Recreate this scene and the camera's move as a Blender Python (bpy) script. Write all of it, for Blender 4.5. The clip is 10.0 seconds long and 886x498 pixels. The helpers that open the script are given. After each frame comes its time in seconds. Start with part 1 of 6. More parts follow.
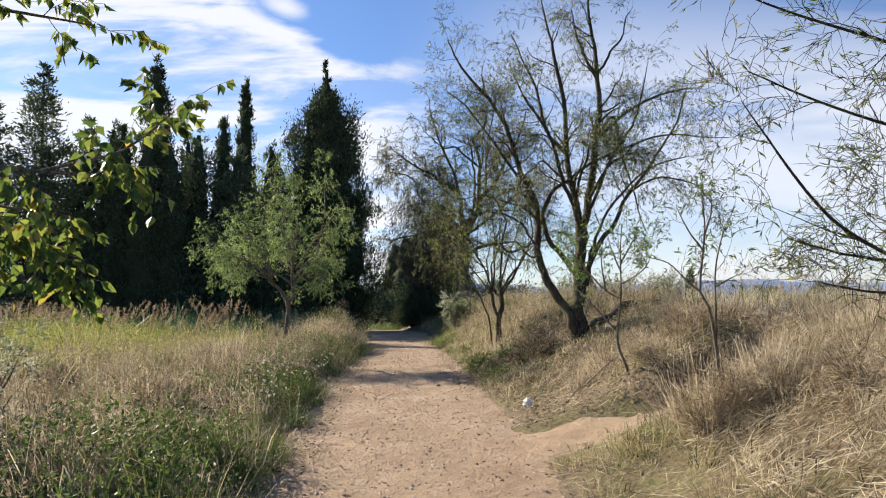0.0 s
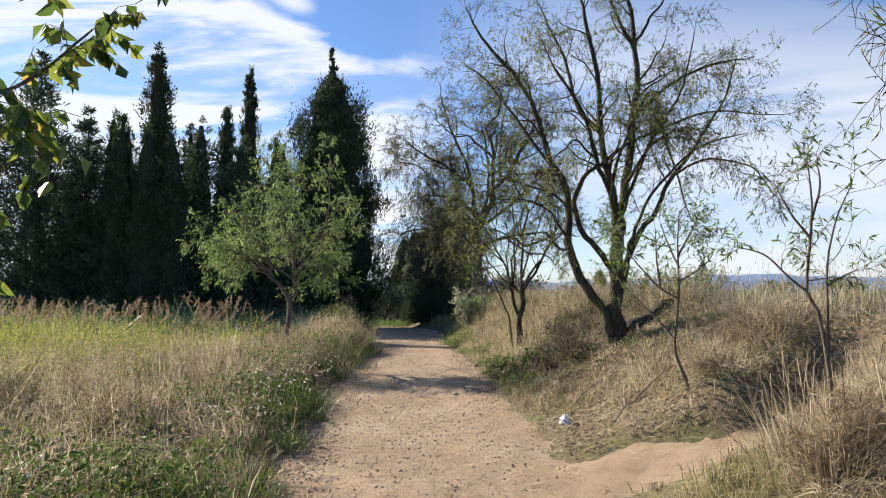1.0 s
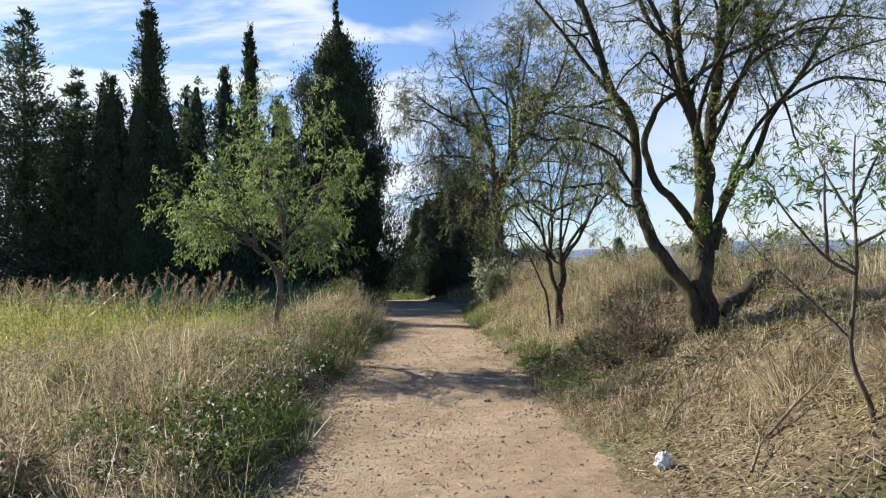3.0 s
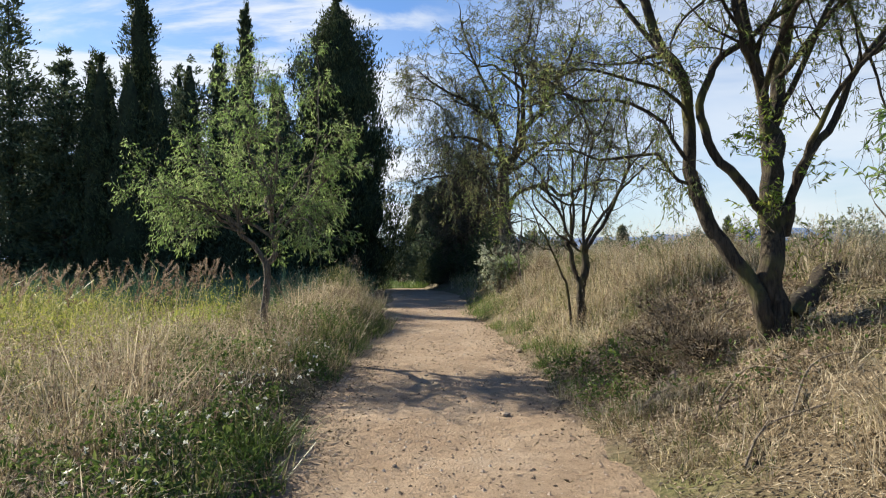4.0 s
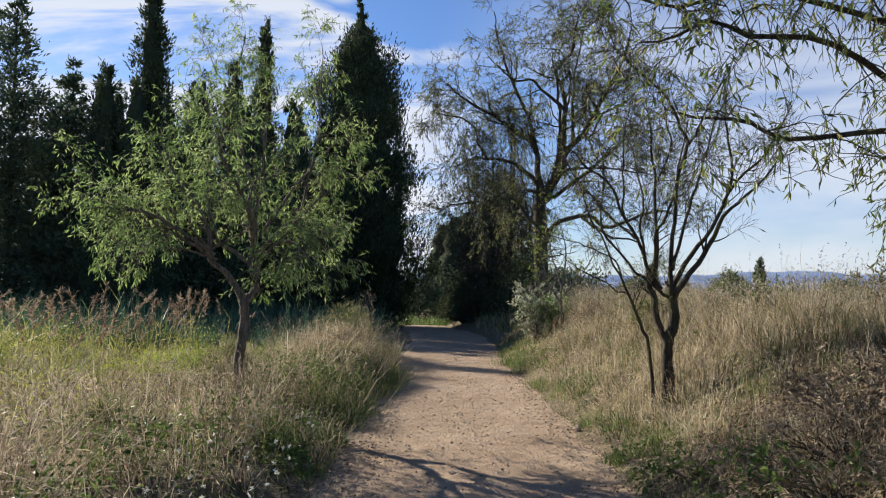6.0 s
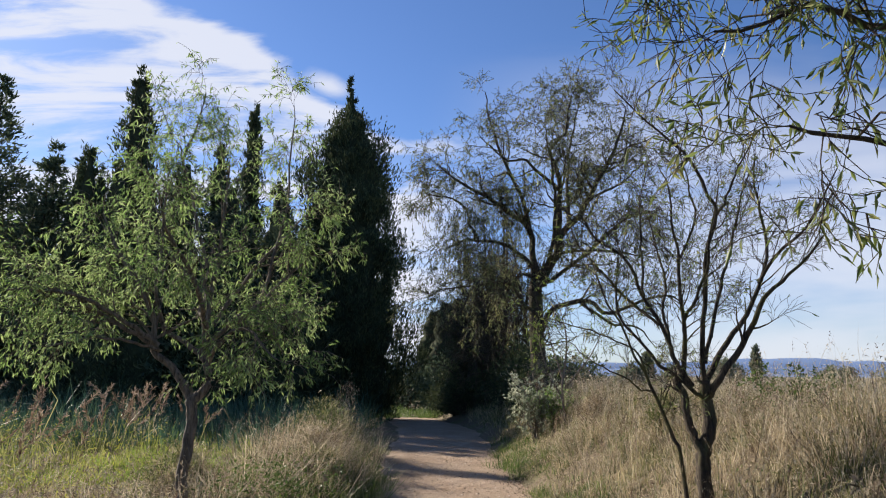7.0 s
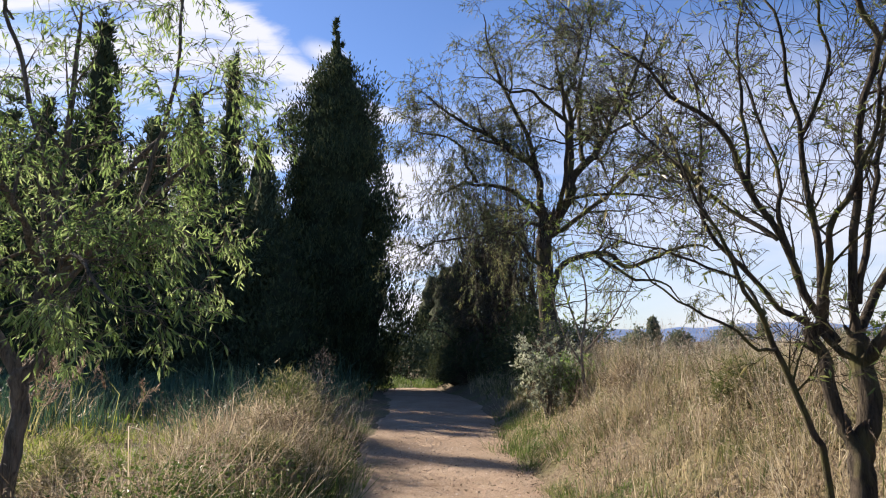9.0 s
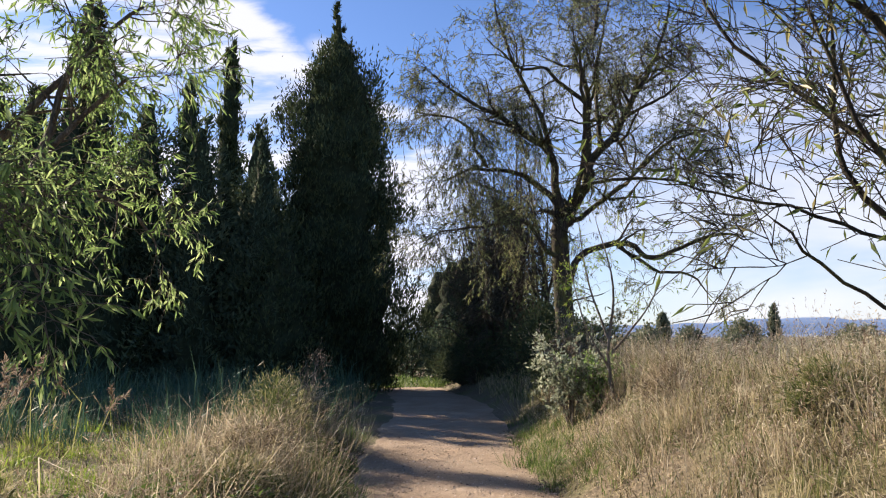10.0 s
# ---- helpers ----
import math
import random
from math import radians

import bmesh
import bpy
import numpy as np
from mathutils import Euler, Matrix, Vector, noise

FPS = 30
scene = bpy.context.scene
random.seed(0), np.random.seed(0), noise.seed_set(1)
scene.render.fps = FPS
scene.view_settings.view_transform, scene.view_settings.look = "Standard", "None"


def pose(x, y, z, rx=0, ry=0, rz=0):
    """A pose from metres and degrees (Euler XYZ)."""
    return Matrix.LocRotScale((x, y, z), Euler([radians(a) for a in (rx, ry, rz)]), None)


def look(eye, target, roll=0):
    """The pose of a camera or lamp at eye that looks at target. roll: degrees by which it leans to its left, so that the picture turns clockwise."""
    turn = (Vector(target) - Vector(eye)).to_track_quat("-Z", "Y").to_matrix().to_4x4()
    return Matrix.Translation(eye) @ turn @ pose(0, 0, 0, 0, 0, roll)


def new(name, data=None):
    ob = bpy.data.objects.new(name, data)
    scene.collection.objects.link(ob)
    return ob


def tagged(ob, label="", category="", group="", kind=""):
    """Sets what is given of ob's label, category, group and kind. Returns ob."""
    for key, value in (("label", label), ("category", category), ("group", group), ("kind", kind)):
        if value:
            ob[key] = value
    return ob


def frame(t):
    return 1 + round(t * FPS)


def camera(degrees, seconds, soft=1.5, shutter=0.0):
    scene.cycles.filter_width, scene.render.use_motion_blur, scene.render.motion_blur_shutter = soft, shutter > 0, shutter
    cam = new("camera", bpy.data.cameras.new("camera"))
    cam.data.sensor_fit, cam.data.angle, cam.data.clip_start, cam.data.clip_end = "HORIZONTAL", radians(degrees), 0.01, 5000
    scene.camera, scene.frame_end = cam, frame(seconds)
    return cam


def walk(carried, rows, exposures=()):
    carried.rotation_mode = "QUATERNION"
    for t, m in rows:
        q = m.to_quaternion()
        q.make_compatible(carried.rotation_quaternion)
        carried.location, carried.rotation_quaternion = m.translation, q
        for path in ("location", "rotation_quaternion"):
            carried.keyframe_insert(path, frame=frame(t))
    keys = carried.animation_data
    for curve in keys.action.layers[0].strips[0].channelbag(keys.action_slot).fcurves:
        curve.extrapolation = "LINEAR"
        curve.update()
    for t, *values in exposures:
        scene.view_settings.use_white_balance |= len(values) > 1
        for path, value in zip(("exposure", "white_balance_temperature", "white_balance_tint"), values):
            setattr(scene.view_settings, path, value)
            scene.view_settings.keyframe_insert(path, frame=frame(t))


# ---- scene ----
cam = camera(63.5, 10.0, 1.1)
PATH = [
    (0, (0.049, -1.688, 1.392), (0.155, 0.304, 1.534), -0.6),
    (0.5, (0.021, -1.006, 1.418), (0.107, 0.988, 1.553), -0.5),
    (1, (-0.03, -0.352, 1.442), (0.054, 1.642, 1.57), -0.6),
    (1.5, (-0.058, 0.302, 1.456), (0.028, 2.297, 1.573), -0.7),
    (2, (-0.081, 0.947, 1.484), (-0.006, 2.944, 1.576), -0.8),
    (2.5, (-0.032, 1.617, 1.494), (0.028, 3.614, 1.566), -1.0),
    (2.7, (-0.039, 1.865, 1.494), (0.002, 3.864, 1.55), -1.4),
    (3.8, (-0.089, 3.286, 1.538), (-0.025, 5.284, 1.566), -1.3),
    (4, (-0.118, 3.546, 1.508), (-0.075, 5.545, 1.517), -1.1),
    (4.5, (-0.134, 4.17, 1.538), (-0.166, 6.169, 1.527), -0.6),
    (5, (-0.156, 4.798, 1.557), (-0.239, 6.796, 1.531), -0.1),
    (5.2, (-0.187, 5.059, 1.561), (-0.271, 7.057, 1.534), 0.3),
    (6.3, (-0.203, 6.581, 1.579), (-0.203, 8.572, 1.767), 0.6),
    (6.5, (-0.198, 6.785, 1.62), (-0.194, 8.77, 1.864), 0.7),
    (7, (-0.17, 7.411, 1.647), (-0.166, 9.381, 1.991), 0.4),
    (7.5, (-0.139, 8.06, 1.618), (-0.135, 10.028, 1.978), -0.1),
    (8, (-0.091, 8.71, 1.62), (-0.083, 10.683, 1.95), -0.3),
    (8.5, (-0.056, 9.375, 1.59), (-0.057, 11.356, 1.871), -0.3),
    (9, (0.016, 10.039, 1.567), (0.015, 12.022, 1.827), -0.4),
    (9.5, (0.003, 10.664, 1.581), (-0.001, 12.648, 1.833), -0.5),
    (10, (-0.008, 11.302, 1.603), (-0.026, 13.286, 1.854), -0.6),
]
EXPOSURES = [(0, 1.26, 6950, 12), (2.5, 1.24, 6600, 7), (4.5, 1.13, 6750, 8), (6.5, 0.98, 6500, 13), (8, 1.08, 6500, 16), (9, 1.24, 6800, 17), (10, 1.32, 6900, 16)]
walk(cam, [(t, look(eye, target, roll)) for t, eye, target, roll in PATH], EXPOSURES)

# ---- sky, sun and exposure ----
SUN_TO = Vector((-0.76, 0.65, 0.0)).normalized()      # towards the sun, in plan
SUN_EL = radians(28.0)
to_sun = Vector((SUN_TO.x * math.cos(SUN_EL), SUN_TO.y * math.cos(SUN_EL), math.sin(SUN_EL)))
sun_data = bpy.data.lights.new("sun", "SUN")
sun_data.energy, sun_data.angle, sun_data.color = 5.0, radians(0.6), (1.0, 0.91, 0.77)
sun = new("sun", sun_data)
sun.matrix_world = look((0, 0, 30), Vector((0, 0, 30)) - to_sun)

world = bpy.data.worlds.new("sky")
scene.world = world
world.use_nodes = True
wn, wl = world.node_tree.nodes, world.node_tree.links
wn.clear()


def wnode(kind, **values):
    n = wn.new(kind)
    for k, v in values.items():
        n.inputs[k].default_value = v
    return n


sky = wn.new("ShaderNodeTexSky")
sky.sky_type, sky.sun_disc = "NISHITA", False
sky.sun_elevation, sky.sun_rotation = SUN_EL, math.atan2(SUN_TO.x, SUN_TO.y)
sky.air_density, sky.dust_density, sky.ozone_density = 1.0, 0.2, 4.0
coords = wn.new("ShaderNodeTexCoord")
split = wn.new("ShaderNodeSeparateXYZ")
wl.new(coords.outputs["Generated"], split.inputs[0])


def wmath(op, a, b=0.0, clamp=False):
    n = wn.new("ShaderNodeMath")
    n.operation, n.use_clamp = op, clamp
    for i, v in enumerate((a, b)):
        if isinstance(v, (int, float)):
            n.inputs[i].default_value = v
        else:
            wl.new(v, n.inputs[i])
    return n.outputs[0]


def fade(value, a, b, to=1.0):
    r = wn.new("ShaderNodeMapRange")
    r.interpolation_type = "SMOOTHSTEP"
    r.inputs["From Min"].default_value, r.inputs["From Max"].default_value = a, b
    r.inputs["To Max"].default_value = to
    wl.new(value, r.inputs["Value"])
    return r.outputs[0]


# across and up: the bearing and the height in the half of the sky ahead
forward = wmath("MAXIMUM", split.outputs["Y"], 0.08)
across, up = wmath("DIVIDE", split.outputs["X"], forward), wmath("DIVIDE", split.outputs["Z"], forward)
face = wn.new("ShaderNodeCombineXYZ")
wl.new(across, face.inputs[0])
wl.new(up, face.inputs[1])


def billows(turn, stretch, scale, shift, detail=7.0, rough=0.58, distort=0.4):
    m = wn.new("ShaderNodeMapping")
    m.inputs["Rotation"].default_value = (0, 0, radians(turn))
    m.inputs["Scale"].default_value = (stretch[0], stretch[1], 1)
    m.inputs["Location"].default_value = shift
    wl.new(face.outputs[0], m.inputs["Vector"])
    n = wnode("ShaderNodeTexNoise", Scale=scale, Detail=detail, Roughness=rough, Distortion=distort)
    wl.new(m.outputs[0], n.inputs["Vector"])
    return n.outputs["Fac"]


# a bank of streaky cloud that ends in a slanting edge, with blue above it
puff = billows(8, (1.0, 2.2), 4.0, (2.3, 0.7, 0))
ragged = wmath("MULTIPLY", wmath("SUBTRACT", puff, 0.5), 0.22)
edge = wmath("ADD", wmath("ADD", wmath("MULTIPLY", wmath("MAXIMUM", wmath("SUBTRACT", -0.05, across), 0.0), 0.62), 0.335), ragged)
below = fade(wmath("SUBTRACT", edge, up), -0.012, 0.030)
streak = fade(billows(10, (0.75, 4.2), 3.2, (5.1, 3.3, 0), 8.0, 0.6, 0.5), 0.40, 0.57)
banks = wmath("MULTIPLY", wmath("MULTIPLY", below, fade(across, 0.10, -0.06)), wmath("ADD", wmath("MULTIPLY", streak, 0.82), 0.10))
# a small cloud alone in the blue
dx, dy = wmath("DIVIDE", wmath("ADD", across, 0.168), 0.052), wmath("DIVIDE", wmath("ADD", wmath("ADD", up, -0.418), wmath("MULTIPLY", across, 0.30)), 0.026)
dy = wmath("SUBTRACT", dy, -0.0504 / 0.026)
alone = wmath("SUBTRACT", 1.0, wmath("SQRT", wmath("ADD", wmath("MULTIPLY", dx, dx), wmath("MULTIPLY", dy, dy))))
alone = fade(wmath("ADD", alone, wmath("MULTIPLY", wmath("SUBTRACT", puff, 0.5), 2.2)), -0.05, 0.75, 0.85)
# a thin even veil over the open field
thin = billows(4, (0.5, 2.4), 2.6, (1.3, 5.2, 0), 5.0, 0.5, 0.6)
veil = wmath("MULTIPLY", fade(across, -0.04, 0.26, 0.80), fade(wmath("ADD", up, wmath("MULTIPLY", wmath("SUBTRACT", thin, 0.5), 0.5)), 0.50, 0.28))
veil = wmath("MULTIPLY", veil, fade(thin, 0.25, 0.60))
veil = wmath("MAXIMUM", veil, fade(up, 0.20, 0.0, 0.40))
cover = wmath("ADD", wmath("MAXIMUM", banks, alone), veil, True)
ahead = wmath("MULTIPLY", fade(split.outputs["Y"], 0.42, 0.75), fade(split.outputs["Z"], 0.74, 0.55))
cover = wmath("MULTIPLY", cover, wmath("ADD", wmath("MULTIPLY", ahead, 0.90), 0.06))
sky_light = wnode("ShaderNodeBackground", Strength=0.059)
tint = wn.new("ShaderNodeMix")
tint.data_type, tint.blend_type = "RGBA", "MULTIPLY"
tint.inputs[0].default_value = 1.0
tint.inputs[7].default_value = (0.80, 0.95, 1.18, 1)
wl.new(sky.outputs[0], tint.inputs[6])
wl.new(tint.outputs[2], sky_light.inputs[0])
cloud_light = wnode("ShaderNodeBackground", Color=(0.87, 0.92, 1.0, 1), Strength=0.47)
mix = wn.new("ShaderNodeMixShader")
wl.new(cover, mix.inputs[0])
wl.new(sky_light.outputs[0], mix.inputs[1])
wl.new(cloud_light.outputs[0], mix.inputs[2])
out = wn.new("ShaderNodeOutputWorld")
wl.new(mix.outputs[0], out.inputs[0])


# ---- materials ----
def nodes_of(name, rough=0.9):
    m = bpy.data.materials.new(name)
    m.use_nodes = True
    nt = m.node_tree
    b = nt.nodes["Principled BSDF"]
    b.inputs["Roughness"].default_value = rough
    b.inputs["Specular IOR Level"].default_value = 0.25
    return m, nt, b


def ramp(nt, fac, stops):
    r = nt.nodes.new("ShaderNodeValToRGB")
    el = r.color_ramp.elements
    while len(el) < len(stops):
        el.new(0.5)
    for e, (p, c) in zip(el, stops):
        e.position, e.color = p, (*c, 1)
    nt.links.new(fac, r.inputs[0])
    return r.outputs[0]


def tex_noise(nt, scale, detail=4.0, rough=0.6, vec=None, distort=0.0):
    n = nt.nodes.new("ShaderNodeTexNoise")
    n.inputs["Scale"].default_value, n.inputs["Detail"].default_value = scale, detail
    n.inputs["Roughness"].default_value, n.inputs["Distortion"].default_value = rough, distort
    if vec is None:
        vec = nt.nodes.new("ShaderNodeTexCoord").outputs["Object"]
    nt.links.new(vec, n.inputs["Vector"])
    return n.outputs["Fac"]


def mixcol(nt, fac, a, b, mode="MIX"):
    n = nt.nodes.new("ShaderNodeMix")
    n.data_type, n.blend_type = "RGBA", mode
    for sock, v in ((n.inputs[0], fac), (n.inputs[6], a), (n.inputs[7], b)):
        if isinstance(v, (int, float)):
            sock.default_value = v
        elif isinstance(v, tuple):
            sock.default_value = (*v, 1)
        else:
            nt.links.new(v, sock)
    return n.outputs[2]


def bump(nt, bsdf, height, strength, dist):
    n = nt.nodes.new("ShaderNodeBump")
    n.inputs["Strength"].default_value, n.inputs["Distance"].default_value = strength, dist
    nt.links.new(height, n.inputs["Height"])
    nt.links.new(n.outputs[0], bsdf.inputs["Normal"])


def leaf_mat(name, stops, through_light=0.4, rough=0.6, patch=0.5, patch_scale=1.6, spec=0.25, single=False):
    """Blades and leaves: each takes its own shade, and patches differ; thin, so light comes through."""
    m, nt, b = nodes_of(name, rough)
    b.inputs["Specular IOR Level"].default_value = spec
    g = nt.nodes.new("ShaderNodeNewGeometry")
    big = tex_noise(nt, patch_scale, 3.0)
    mx = nt.nodes.new("ShaderNodeMix")
    mx.inputs[0].default_value = patch
    if single:
        nt.links.new(nt.nodes.new("ShaderNodeObjectInfo").outputs["Random"], mx.inputs[2])
    else:
        nt.links.new(g.outputs["Random Per Island"], mx.inputs[2])
    wide = nt.nodes.new("ShaderNodeMapRange")
    wide.inputs["From Min"].default_value, wide.inputs["From Max"].default_value = 0.34, 0.66
    nt.links.new(big, wide.inputs["Value"])
    nt.links.new(wide.outputs[0], mx.inputs[3])
    col = ramp(nt, mx.outputs[0], stops)
    nt.links.new(col, b.inputs["Base Color"])
    tr = nt.nodes.new("ShaderNodeBsdfTranslucent")
    nt.links.new(col, tr.inputs[0])
    ms = nt.nodes.new("ShaderNodeMixShader")
    ms.inputs[0].default_value = through_light
    nt.links.new(b.outputs[0], ms.inputs[1])
    nt.links.new(tr.outputs[0], ms.inputs[2])
    nt.links.new(ms.outputs[0], nt.nodes["Material Output"].inputs[0])
    return m


def bark_mat(name, dark, light, moss=None):
    m, nt, b = nodes_of(name, 0.92)
    c = nt.nodes.new("ShaderNodeTexCoord")
    mp = nt.nodes.new("ShaderNodeMapping")
    mp.inputs["Scale"].default_value = (1, 1, 0.16)
    nt.links.new(c.outputs["Object"], mp.inputs[0])
    f = tex_noise(nt, 30, 7, 0.72, mp.outputs[0], 0.8)
    col = ramp(nt, f, [(0.36, dark), (0.66, light)])
    if moss:
        f2 = ramp(nt, tex_noise(nt, 3.0, 3), [(0.5, (0, 0, 0)), (0.65, (1, 1, 1))])
        col = mixcol(nt, f2, col, moss)
    nt.links.new(col, b.inputs["Base Color"])
    bump(nt, b, f, 1.0, 0.045)
    return m


def ground_mat():
    m, nt, b = nodes_of("dry_soil_and_thatch", 0.97)
    a = tex_noise(nt, 0.7, 5)
    f = tex_noise(nt, 22, 6, 0.75)
    base = ramp(nt, f, [(0.3, (0.055, 0.042, 0.027)), (0.5, (0.14, 0.108, 0.068)), (0.72, (0.33, 0.265, 0.17))])
    green = ramp(nt, f, [(0.3, (0.05, 0.06, 0.02)), (0.7, (0.20, 0.19, 0.08))])
    col = mixcol(nt, ramp(nt, a, [(0.48, (0, 0, 0)), (0.66, (1, 1, 1))]), base, green)
    nt.links.new(col, b.inputs["Base Color"])
    bump(nt, b, f, 0.8, 0.03)
    return m


def path_mat():
    m, nt, b = nodes_of("trodden_sandy_earth", 0.95)
    big = tex_noise(nt, 0.9, 4)
    mid = tex_noise(nt, 7, 5, 0.65)
    fine = tex_noise(nt, 70, 5, 0.75)
    col = ramp(nt, big, [(0.3, (0.32, 0.232, 0.155)), (0.55, (0.40, 0.302, 0.21)), (0.75, (0.46, 0.365, 0.27))])
    col = mixcol(nt, 0.45, col, ramp(nt, mid, [(0.3, (0.62, 0.57, 0.54)), (0.55, (1, 1, 1))]), "MULTIPLY")
    col = mixcol(nt, 0.75, col, ramp(nt, fine, [(0.30, (0.34, 0.30, 0.27)), (0.50, (1, 1, 1)), (0.8, (1.18, 1.13, 1.08))]), "MULTIPLY")
    nt.links.new(col, b.inputs["Base Color"])
    h = nt.nodes.new("ShaderNodeMath")
    h.operation = "ADD"
    nt.links.new(mid, h.inputs[0])
    nt.links.new(fine, h.inputs[1])
    bump(nt, b, h.outputs[0], 0.8, 0.035)
    return m


def plain_mat(name, stops, scale=8.0, rough=0.9, relief=0.4, dist=0.01):
    m, nt, b = nodes_of(name, rough)
    f = tex_noise(nt, scale, 5, 0.65)
    nt.links.new(ramp(nt, f, stops), b.inputs["Base Color"])
    if relief:
        bump(nt, b, f, relief, dist)
    return m


MAT_GROUND, MAT_PATH = ground_mat(), path_mat()
MAT_DRY = leaf_mat("dry_grass", [(0.20, (0.09, 0.066, 0.044)), (0.40, (0.255, 0.205, 0.132)), (0.58, (0.425, 0.352, 0.24)), (0.80, (0.66, 0.57, 0.42))], 0.40, 0.6, 0.55, 3.0)
MAT_TAN = leaf_mat("bleached_straw", [(0.22, (0.19, 0.145, 0.09)), (0.45, (0.43, 0.375, 0.27)), (0.75, (0.70, 0.63, 0.48))], 0.40, 0.55, 0.5, 2.5)
# matted grass whose dark colour stands in for the shade between tufts
MAT_SHADE_THATCH = leaf_mat("shade_thatch", [(0.25, (0.035, 0.03, 0.017)), (0.5, (0.085, 0.072, 0.038)), (0.75, (0.19, 0.16, 0.09))], 0.12, 0.8, 0.5, 2.0)
MAT_MIXED = leaf_mat("half_green_grass", [(0.27, (0.065, 0.09, 0.028)), (0.43, (0.165, 0.185, 0.065)), (0.56, (0.31, 0.275, 0.14)), (0.75, (0.53, 0.455, 0.29))], 0.4, 0.55, 0.55, 1.8)
MAT_GREEN = leaf_mat("green_herbs", [(0.2, (0.038, 0.075, 0.016)), (0.5, (0.10, 0.16, 0.038)), (0.8, (0.21, 0.265, 0.08))], 0.35, 0.5, 0.5, 2.5)
MAT_REED = leaf_mat("yellow_green_reed", [(0.25, (0.12, 0.16, 0.04)), (0.5, (0.26, 0.28, 0.085)), (0.75, (0.45, 0.42, 0.18))], 0.42, 0.5)
MAT_YELLOW_HERB = leaf_mat("yellow_green_herb", [(0.22, (0.10, 0.14, 0.03)), (0.45, (0.28, 0.32, 0.055)), (0.62, (0.47, 0.48, 0.09)), (0.85, (0.54, 0.48, 0.23))], 0.42, 0.6, 0.6, 0.9)
# reeds before the conifers: the shade there is put into this dark colour
MAT_SHADE_REED = leaf_mat("shade_tinted_reed", [(0.25, (0.03, 0.075, 0.045)), (0.5, (0.055, 0.12, 0.078)), (0.75, (0.10, 0.16, 0.085))], 0.3, 0.5)
MAT_PLUME = leaf_mat("brown_seed_plume", [(0.25, (0.14, 0.095, 0.065)), (0.5, (0.29, 0.215, 0.15)), (0.8, (0.48, 0.39, 0.29))], 0.3, 0.8)
MAT_LITTER = leaf_mat("dead_leaf_litter", [(0.2, (0.09, 0.065, 0.04)), (0.45, (0.235, 0.18, 0.115)), (0.8, (0.45, 0.37, 0.26))], 0.15, 0.65, 0.4, 2.5)
MAT_WILLOW = leaf_mat("willow_leaf", [(0.2, (0.07, 0.11, 0.03)), (0.5, (0.16, 0.21, 0.06)), (0.72, (0.25, 0.275, 0.10)), (0.9, (0.33, 0.28, 0.12))], 0.45, 0.45, spec=0.4)
MAT_WILLOW_OLD = leaf_mat("old_willow_leaf", [(0.2, (0.06, 0.08, 0.04)), (0.5, (0.155, 0.185, 0.07)), (0.72, (0.26, 0.27, 0.11)), (0.9, (0.31, 0.26, 0.12))], 0.4, 0.5, spec=0.35)
MAT_FRESH = leaf_mat("fresh_green_leaf", [(0.15, (0.095, 0.16, 0.05)), (0.5, (0.215, 0.315, 0.10)), (0.85, (0.425, 0.52, 0.225))], 0.56, 0.6, spec=0.2)
MAT_SAPLING = leaf_mat("sapling_leaf", [(0.15, (0.06, 0.11, 0.035)), (0.5, (0.13, 0.21, 0.06)), (0.85, (0.27, 0.35, 0.13))], 0.5, 0.5, spec=0.35)
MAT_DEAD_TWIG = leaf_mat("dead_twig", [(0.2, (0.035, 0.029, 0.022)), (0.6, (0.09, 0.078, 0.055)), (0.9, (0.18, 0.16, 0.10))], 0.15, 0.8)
MAT_BRIGHT = leaf_mat("bright_sprout_leaf", [(0.2, (0.12, 0.20, 0.03)), (0.5, (0.22, 0.32, 0.05)), (0.8, (0.40, 0.42, 0.10))], 0.5, 0.45)
MAT_YELLOWING_LEAF = leaf_mat("yellowing_leaf", [(0.15, (0.045, 0.085, 0.018)), (0.5, (0.11, 0.17, 0.035)), (0.8, (0.27, 0.31, 0.06)), (0.97, (0.42, 0.30, 0.06))], 0.5, 0.4, 0.2, 20.0, 0.4, True)
MAT_YELLOWING_CROWN = leaf_mat("yellowing_crown", [(0.15, (0.045, 0.085, 0.018)), (0.5, (0.11, 0.17, 0.035)), (0.8, (0.27, 0.31, 0.06)), (0.97, (0.42, 0.30, 0.06))], 0.5, 0.4, 0.2, 20.0, 0.4)
MAT_STICK = bark_mat("bleached_wood", (0.20, 0.16, 0.12), (0.42, 0.35, 0.27))
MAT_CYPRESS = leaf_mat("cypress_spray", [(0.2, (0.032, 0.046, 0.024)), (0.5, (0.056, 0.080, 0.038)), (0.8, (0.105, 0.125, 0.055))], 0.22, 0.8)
MAT_PINE = leaf_mat("conifer_spray", [(0.2, (0.05, 0.075, 0.048)), (0.5, (0.085, 0.12, 0.072)), (0.8, (0.14, 0.17, 0.09))], 0.25, 0.8)
MAT_CORE = plain_mat("shade_core", [(0.3, (0.022, 0.029, 0.016)), (0.7, (0.055, 0.068, 0.032))], 4.0, 1.0, 0.8, 0.1)
MAT_SILVER = leaf_mat("grey_green_leaf", [(0.2, (0.16, 0.19, 0.12)), (0.5, (0.32, 0.35, 0.24)), (0.8, (0.52, 0.54, 0.41))], 0.5, 0.6)
MAT_FLOWER = leaf_mat("white_petal", [(0.2, (0.55, 0.55, 0.45)), (0.7, (0.80, 0.80, 0.72))], 0.3, 0.6)
